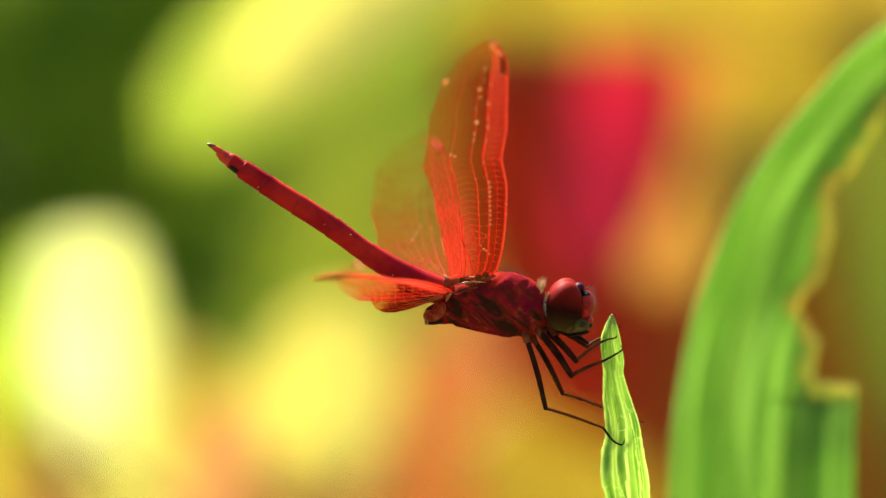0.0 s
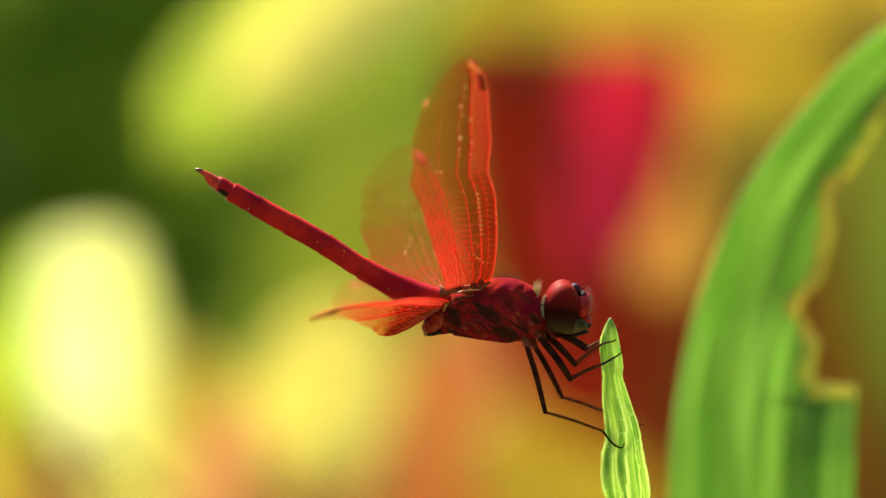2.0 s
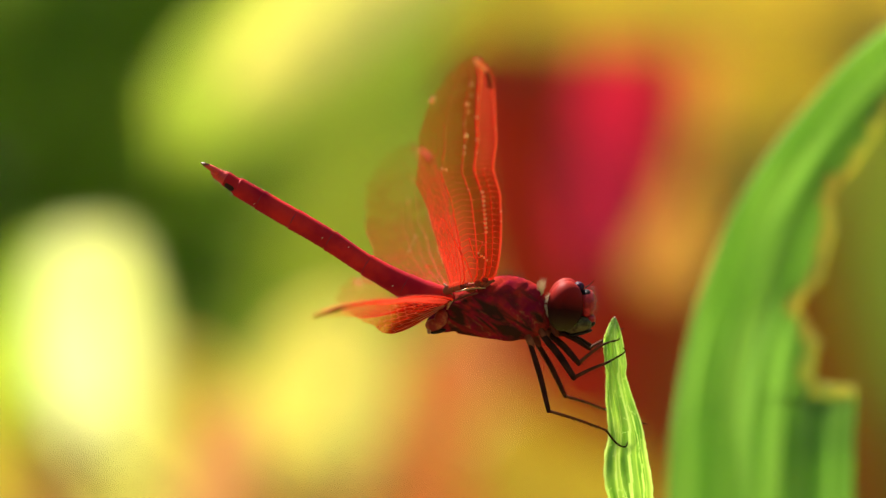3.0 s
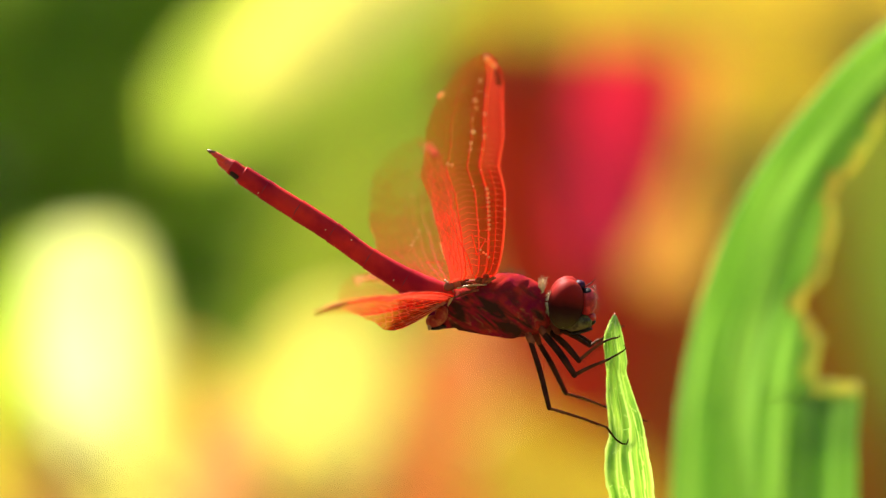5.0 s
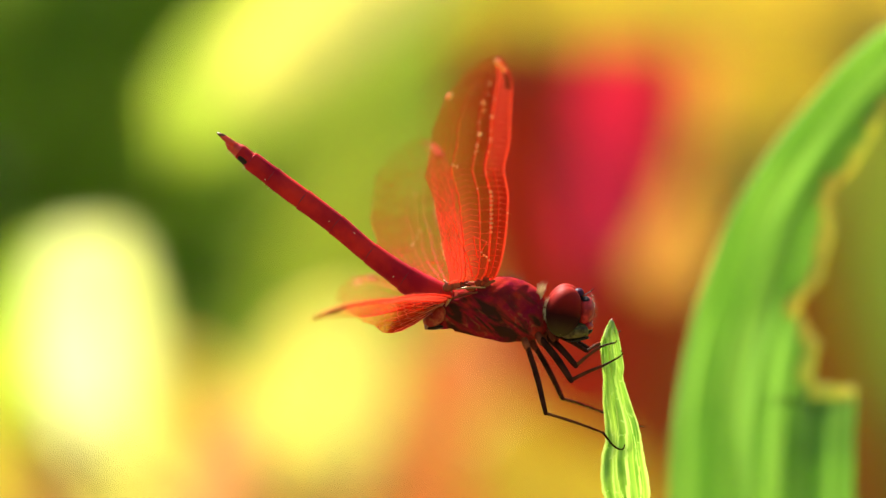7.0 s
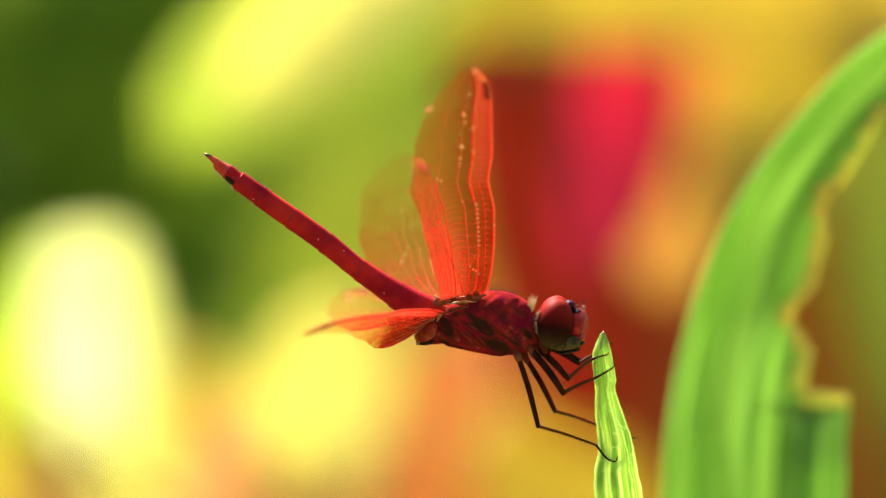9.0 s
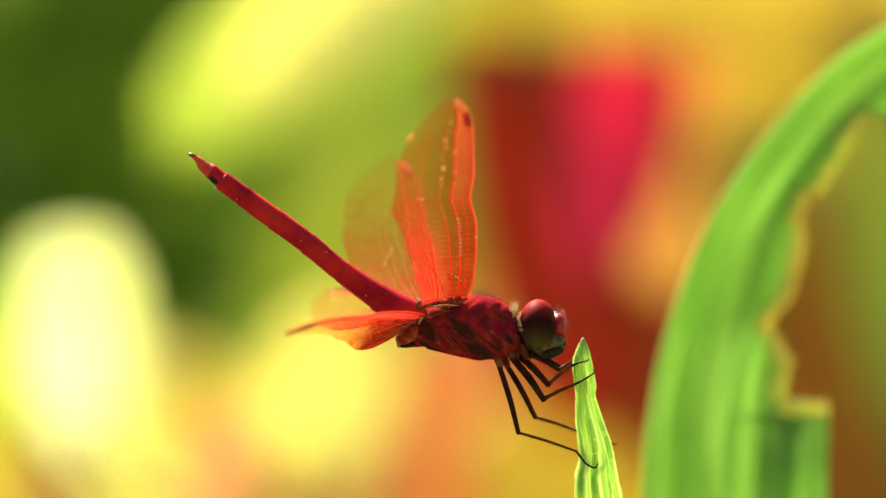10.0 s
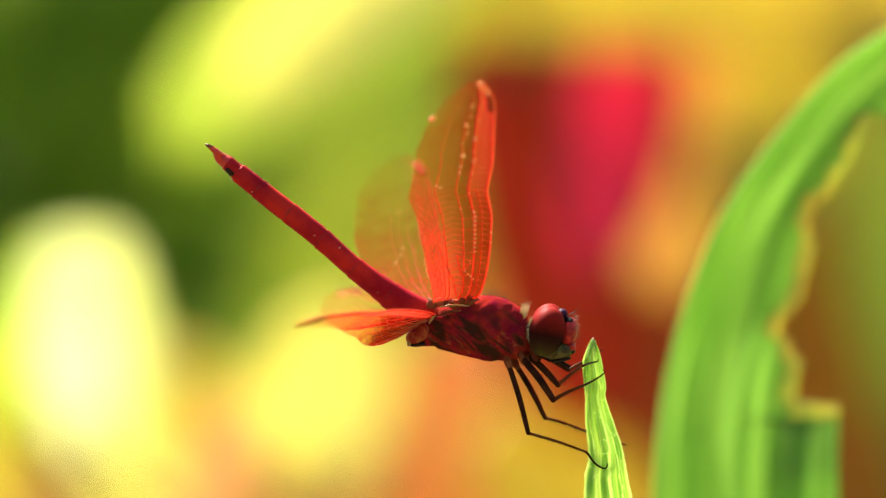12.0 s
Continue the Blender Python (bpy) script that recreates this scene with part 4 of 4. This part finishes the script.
        sizes = [(rows[k][2] * g * u * 0.97, rows[k][2] * g * u) for k, g in zip(span, grow)]
        bm = rings(bmesh.new(), pts, sizes, 24, None, False)
        part("segment", bm, M_ABD if i < 8 else M_ABD_TIP, core)
    # black patch on the underside of the ninth segment
    bm = rings(bmesh.new(), [A(433, 312), A(424, 306), A(415, 299), A(408, 294)], [(12 * u, 7 * u), (13.2 * u, 8.5 * u), (12.4 * u, 8 * u), (8 * u, 5 * u)], 18)
    part("dark_saddle", bm, M_BLACK, core, "black patch under the tail")
    for d in (-0.35, 0.35):
        bm = rings(bmesh.new(), [A(402, 281, d), A(393, 274, d * 1.1), A(384, 268, d), A(377, 264, d * 0.8)], [6 * u, 6 * u, 4.5 * u, 3 * u], 12)
        part("tail_clasper", bm, M_ABD_TIP, core, "pointed red tail clasper")
        bm = rings(bmesh.new(), [A(385, 267.5, d * 1.0), A(377, 264, d * 0.8), A(371, 261, d * 0.7)], [4.4 * u, 3.6 * u, 0.8 * u], 10)
        part("clasper_tip", bm, M_CLASP, core, "dark brown clasper tip")
    bm = rings(bmesh.new(), [A(404, 291), A(396, 286), A(388, 278)], [6 * u, 5 * u, 2 * u], 12)
    part("lower_clasper", bm, M_ABD_TIP, core)

    def tail_hair(rnd):
        k = rnd.randrange(60, 108)
        a, b, h = rows[k]
        up = rnd.choice((-1, 1))
        o = A(a + 0.55 * h * up, b - 0.8 * h * up, rnd.uniform(-0.4, 0.4))
        return o, Vector((0.5 * up - 0.4, rnd.uniform(-.3, .3), 0.8 * up)).normalized()

    me = bristles(150, tail_hair, 0.10, 0.30, 9, 0.012)
    me.materials.append(M_HAIR)
    ob = new("tail_bristles", me)
    ob.parent = core
    tagged(ob, "short pale bristles along the tail")

    for a, b, d in ((580, 404, -0.93), (626, 422, -0.98), (700, 494, -1.05), (462, 338, -0.7)):
        part("pale_speck", ball(bmesh.new(), A(a, b, d), (0.055 * MM, 0.04 * MM, 0.055 * MM), 0, 8, 6), M_HAIR, core, "tiny pale speck on the abdomen")

    # wings
    specs = {
        "wing_a": ("near forewing", FORE, (874, 490, -1.4), (0.025, -0.735, 0.678), (-1, 0, 0), 12),
        "wing_b": ("far forewing", BROAD, (815, 501, 1.2), (-0.075, 0.89, 0.45), (-1, 0, -0.16), 0),
        "wing_c": ("near hindwing", LOBED, (806, 524, -1.6), (-0.43, -0.90, 0.0), (-0.75, 0.33, -0.57), 0),
        "wing_d": ("far hindwing", HIND, (800, 514, 1.2), (-0.29, 0.956, 0.04), (-0.9, 0, -0.3), 0),
    }
    for k, (key, (words, plan, place, span, chord, twist)) in enumerate(specs.items()):
        name = "forewing" if plan in (FORE, BROAD) else "hindwing"
        film, base = wing(name, fly, "clear amber-red %s with red veins" % name, plan, body_place(*place), span, chord, twist, k)
        out[key], out[key + "_base"] = film, base

    # legs: socket, knee, shin's end, foot joint, claw
    legs = [
        [(940, 600, -0.9), (973, 721, -2.2), (1075, 756, -1.2), (1093, 779, -0.5), (1109, 786, -0.5), (1114, 775, -0.3)],
        [(951, 598, 0.6), (1004, 697, 2.0), (1074, 721, 2.0), (1112, 734, 1.8), (1140, 745, 1.5), (1150, 747, 1.3)],
        [(963, 588, -0.8), (1018, 663, -2.0), (1074, 638, -1.0), (1094, 628, -0.3), (1109, 618, -0.1), (1107, 611, 0.0)],
        [(974, 585, 0.6), (1027, 638, -0.4), (1070, 605, -0.5), (1083, 600, -0.2), (1097, 597, -0.1), (1099, 593, 0.0)],
        [(985, 580, -0.5), (1047, 613, 1.4), (1072, 598, 2.0), (1090, 586, 2.0), (1103, 579, 1.6), (1108, 577, 1.4)],
        [(991, 580, 0.6), (1052, 609, 1.9), (1074, 600, 2.3), (1094, 610, 2.2), (1106, 613, 1.7), (1107, 611, 1.4)],
    ]
    for k, j in enumerate(legs):
        q = [body_place(*p) for p in j]
        fat = (1.0, 1.0, 1.3, 1.2, 0.85, 0.85)[k]
        leg = part("leg", rings(bmesh.new(), glide([q[0], q[0].lerp(q[1], 0.5) + Vector((0.00008, 0, 0.0001)), q[1]], 10),
                                [(0.15 + 0.10 * math.sin(math.pi * (0.25 + 0.6 * i / 10))) * fat * MM for i in range(11)], 12), M_LEG, fly, "thin spiny black leg")
        part("knee", ball(bmesh.new(), q[1], (0.20 * fat * MM, 0.19 * fat * MM, 0.20 * fat * MM), 0, 12, 8), M_LEG, leg)
        shin = glide([q[1], q[1].lerp(q[2], 0.5) + Vector((0, 0, 0.00008)), q[2]], 10)
        part("shin", rings(bmesh.new(), shin, [(0.145 - 0.045 * i / 10) * fat * MM for i in range(11)], 10), M_SHIN, leg)
        foot_pts = glide(q[2:], 14)
        part("foot", rings(bmesh.new(), foot_pts, [(0.11 - 0.07 * i / 14) * MM for i in range(15)], 8), M_LEG, leg)
        rnd = random.Random(k)
        v, f = [], []
        for i in range(1, 10):
            for side in (-1, 1):
                o = shin[i]
                way = Vector((0.35, side * 0.8, -0.6 + rnd.uniform(-.2, .2)))
                wire(v, f, [o, o + way * 0.28 * MM, o + (way + Vector((0.3, 0, -0.1))) * 0.5 * MM], 0.022 * MM, 0.006 * MM)
        me = bpy.data.meshes.new("spines")
        me.from_pydata(v, [], f)
        me.materials.append(M_LEG)
        ob = new("spines", me)
        ob.parent = leg
    return out


lawn()
hedge(13000, ((-1.0, 1.0), (1.5, 1.8), (0.0, 1.35)), 0.055, 0.10, 5, 24)
# added hedges out of view, behind and beside the camera, hold back skylight
hedge(7000, ((-2.6, 2.6), (-2.6, -2.1), (0.0, 1.3)), 0.09, 0.15, 15, 30)
hedge(5000, ((1.9, 2.5), (-2.2, 1.9), (0.0, 1.1)), 0.09, 0.15, 25, 20)
hedge(5000, ((-2.5, -1.9), (-2.2, 1.9), (0.0, 1.0)), 0.09, 0.15, 35, 20)
CROTON = croton_shrub()
LEAF = arching_leaf()
SHOOT = leaf_shoot()
FLY = dragonfly()


# ---- motion: wind in the blades, the insect balancing on its perch ----
def motions():
    unit = 0.05 * MM
    # seconds; drift to the right and up in twentieths of a millimetre; clockwise lean
    perch = [(0, -8, -1, .2), (.5, -10.5, -10.5, .1), (.6, -11, -10.5, .1), (.7, -18, -12, -.3), (.8, -9, -8, -.1), (1, -6, -6, -.2), (1.5, -1.5, -5, 0), (2, -9, -6.5, -.35), (2.5, -10, -15, -.35), (2.8, 0, 2, 0), (3, -3, -5, -.1), (3.9, -5, -5, -.2),
             (5, -2, 0, -.3), (5.5, 0, 0, 0), (6, -5, -9, .2), (6.5, -11, -17, -.3), (7, -8, -9.5, 0), (7.2, -6, -5, 0), (8, -9, -8, -.2), (8.8, -12, -9, -.4), (9, -21.5, -31, -.65), (9.5, -26, -32, -.65),
             (9.8, -27, -27, -.65), (10, -56.5, -42, -.8), (10.5, -55, -43.5, -.85), (11, -36, -36, -.6), (11.3, -38, -40, -.7), (11.5, -47, -33, -.8), (12, -39, -43, -.7)]
    hub = spot(1090, 700)

    def about(point, dx, dz, lean):
        return Matrix.Translation(point + Vector((dx * unit, 0, dz * unit))) @ Matrix.Rotation(radians(lean), 4, "Y") @ Matrix.Translation(-point)

    shoot_home, fly_home = Matrix.Translation(SHOOT.location), Matrix.Translation(FLY["root"].location)
    walk(SHOOT, [(t, about(hub, x, z, r) @ shoot_home) for t, x, z, r in perch])
    walk(FLY["root"], [(t, about(hub, x, z, r) @ fly_home) for t, x, z, r in perch])

    arch = [(0, -8, -2.5, .15), (.5, -14, -10.5, .35), (.7, -14, -10, .35), (1, -5, -4.5, .35), (1.5, -4, -1, .5), (2, -8, -4, .2), (2.5, -11, -9.5, .3), (2.8, -4, 0, .5), (3, -8, -3.5, .6), (3.9, -6, -2, .4), (5, -2.5, 1.5, .25), (5.5, 0, 0, 0),
            (6, -7, -4.5, .5), (6.5, -15, -11.5, .5), (7, -8, -5.5, .2), (8, -10, -8, .2), (8.8, -13, -9, .4), (9, -21, -19, .4), (9.5, -26, -23.5, .1), (9.8, -27, -20, .1), (10, -57, -34.5, .1),
            (10.5, -56, -39, -.4), (11, -35, -31, -.5), (11.3, -38, -36, -.6), (11.5, -46, -31, -.65), (12, -40, -39.5, -.7)]
    leaf_hub, leaf_home = spot(1440, 665, LEAF_DEPTH), Matrix.Translation(LEAF.location)
    k = (REACH + LEAF_DEPTH * MM) / REACH
    walk(LEAF, [(t, about(leaf_hub, x * k, z * k, r) @ leaf_home) for t, x, z, r in arch])

    # thorax: drift and clockwise turn about the front legs
    rock = [(0, -1, -.5, 2.6), (.3, -1.3, -.5, 2.6), (.5, -2, -.5, 4.7), (.6, -2, -.5, 4.5), (.7, 0, 0, -5), (.8, 0, -.3, -1.5), (1, 0, -.4, -1.7), (1.5, 0, 0, -1.5), (2, 0, -.5, -1), (2.5, -.4, 0, -1.3), (3, 0, .4, -1), (3.9, 0, 0, -.5), (5, 0, 0, 0), (5.5, 0, 0, 0),
            (6, -1.3, -1.3, 2.9), (6.5, -1.4, -1.7, 3), (7, -1.2, -1, 3), (8, -1, -1, 2.5), (9, -.7, -1, 2.3), (9.5, -1.4, -1.4, 2.6), (10, .6, 1.7, 3.8), (10.5, .7, 1.6, 5.1), (11, -.2, .3, 5), (11.5, 1.3, .9, 4.7), (12, .3, 0, 5.1)]
    swing = {t: about(THORAX_PIVOT, x, z, r) for t, x, z, r in rock}
    times = sorted(swing)
    walk(FLY["thorax"], [(t, swing[t] @ Matrix.Translation(THORAX_PIVOT)) for t in times])

    def thorax_at(t):
        i = max(j for j, q in enumerate(times) if q <= t)
        if times[i] == t or i == len(times) - 1:
            return swing[times[i]]
        f = (t - times[i]) / (times[i + 1] - times[i])
        return swing[times[i]].lerp(swing[times[i + 1]], f)

    # head: still on the thorax but for one quick sideways tilt
    nods = {.7: (-20, -4, 8), 2.9: (-16, -3, 8)}
    tilts = [(t, *nods.get(t, (0, 0, 0))) for t in sorted(times + [2.8, 2.9]) if t < 9.8] + [(9.9, 0, 0, 0), (10, -24, -4, 12), (10.1, -26, -4, 12), (10.2, 0, 0, 0)] + [(t, 0, 0, 0) for t in times if t > 10.3]
    walk(FLY["head"], [(t, thorax_at(t) @ Matrix.Translation(HEAD_PIVOT) @ pose(0, 0, 0, rx, ry, rz)) for t, rx, ry, rz in tilts])

    # abdomen: clockwise lift of the tail
    lift = [(0, 0), (.3, -.7), (.5, 2.7), (.6, 2.5), (.7, -10), (.8, -3.6), (1, -3.8), (1.5, -3.1), (2, -3.5), (2.5, -3.9), (2.8, -2), (3, -2.6), (3.9, -1.5), (5, -.4), (5.5, 0), (6, 3.6), (6.5, 2.6), (7, 3.9), (7.2, 5.2), (8, 3.5), (8.8, 2.6), (9, 2.5), (9.5, 2.8), (9.8, 4.2), (10, 3.3), (10.5, 6.7), (11, 5.8), (11.5, 5.1), (12, 5.5)]
    leans = {t: r for t, _, _, r in perch}

    def perch_lean(t):
        return float(np.interp(t, sorted(leans), [leans[q] for q in sorted(leans)]))

    rows = []
    for t, a in lift:
        place = thorax_at(t) @ TAIL_PIVOT
        rows.append((t, Matrix.Translation(place) @ Matrix.Rotation(radians(a - perch_lean(t)), 4, "Y")))
    walk(FLY["abdomen"], rows)

    # wings: clockwise swing and raising, per wing
    beats = {
        "wing_a": [(0, 1, 2.5), (.5, 0, 3), (.6, 0, 2.5), (.7, -11, -10), (.8, -3, 0), (1, -4.7, 0), (1.5, -3.2, 0), (2, -3, 0), (2.5, -2.5, 0), (3, -2.5, 0), (3.9, -1, 0), (5, 0, 0), (5.5, 0, 0), (6, 2.5, 0), (6.5, 1, 0), (7, 2.5, 0), (7.2, 6, 0),
                   (8, 3, 0), (8.8, 2, 0), (9, 0, 1), (9.5, .5, 0), (10, 0, -5), (10.5, 4.4, -1.5), (11, 4, -1), (11.5, 4.4, -1.5), (12, 3.2, -1)],
        "wing_b": [(0, 2, 0), (.5, 2, 0), (.6, 2, 0), (.7, -11, -4), (.8, -3, 0), (1, -4, 0), (2, -3, 0), (3, -2.5, 0), (5, 0, 0), (5.5, 0, 0), (6, 2, 0), (6.5, 1, 0), (7, 2, 0), (7.2, 5, 0), (8, 2, 0), (9, 0, 0), (10, 1, 0), (10.5, 4, 0), (12, 2, 0)],
        "wing_c": [(0, 12, 0), (.5, 8, 0), (.6, 8, 0), (.7, -9, 0), (.8, -1, 0), (1, -1, 0), (2, 0, 0), (3, 0, 0), (5, 0, 0), (5.5, 0, 0), (6, -1, 0), (6.5, -2, 0), (7, -2, 0), (8, -2, 0), (9, -1.5, 0), (9.5, -2, 0), (10, 0, 0), (10.5, 4, 0), (12, 3, 0)],
        "wing_d": [(0, 6, 0), (.5, 6, 0), (.6, 6, 0), (.7, -8, 0), (.8, 0, 0), (1, 0, 0), (3, 0, 0), (5.5, 0, 0), (6.5, -1, 0), (9, 0, 0), (10.5, 3, 0), (12, 2, 0)],
    }
    for key, rows in beats.items():
        base = FLY[key + "_base"]
        turn = base.to_3x3().to_4x4()
        walk(FLY[key], [(t, Matrix.Translation(thorax_at(t) @ base.translation) @ Matrix.Rotation(radians(a), 4, "Y") @ Matrix.Rotation(radians(-e), 4, "X") @ turn) for t, a, e in rows])

    # the cream leaf stirs late
    cream = CROTON[1]
    home = cream.matrix_basis.copy()
    wide = (REACH + 380 * MM) / REACH
    stir = [(0, 0, 0), (9.2, 0, 0), (9.5, -6, -1), (10, -22, -5), (10.5, -22, -6), (11, -12, -4), (11.5, -14, -4), (12, -9, -5)]
    walk(cream, [(t, Matrix.Translation((x * unit * wide, 0, z * unit * wide)) @ home) for t, x, z in stir])


motions()
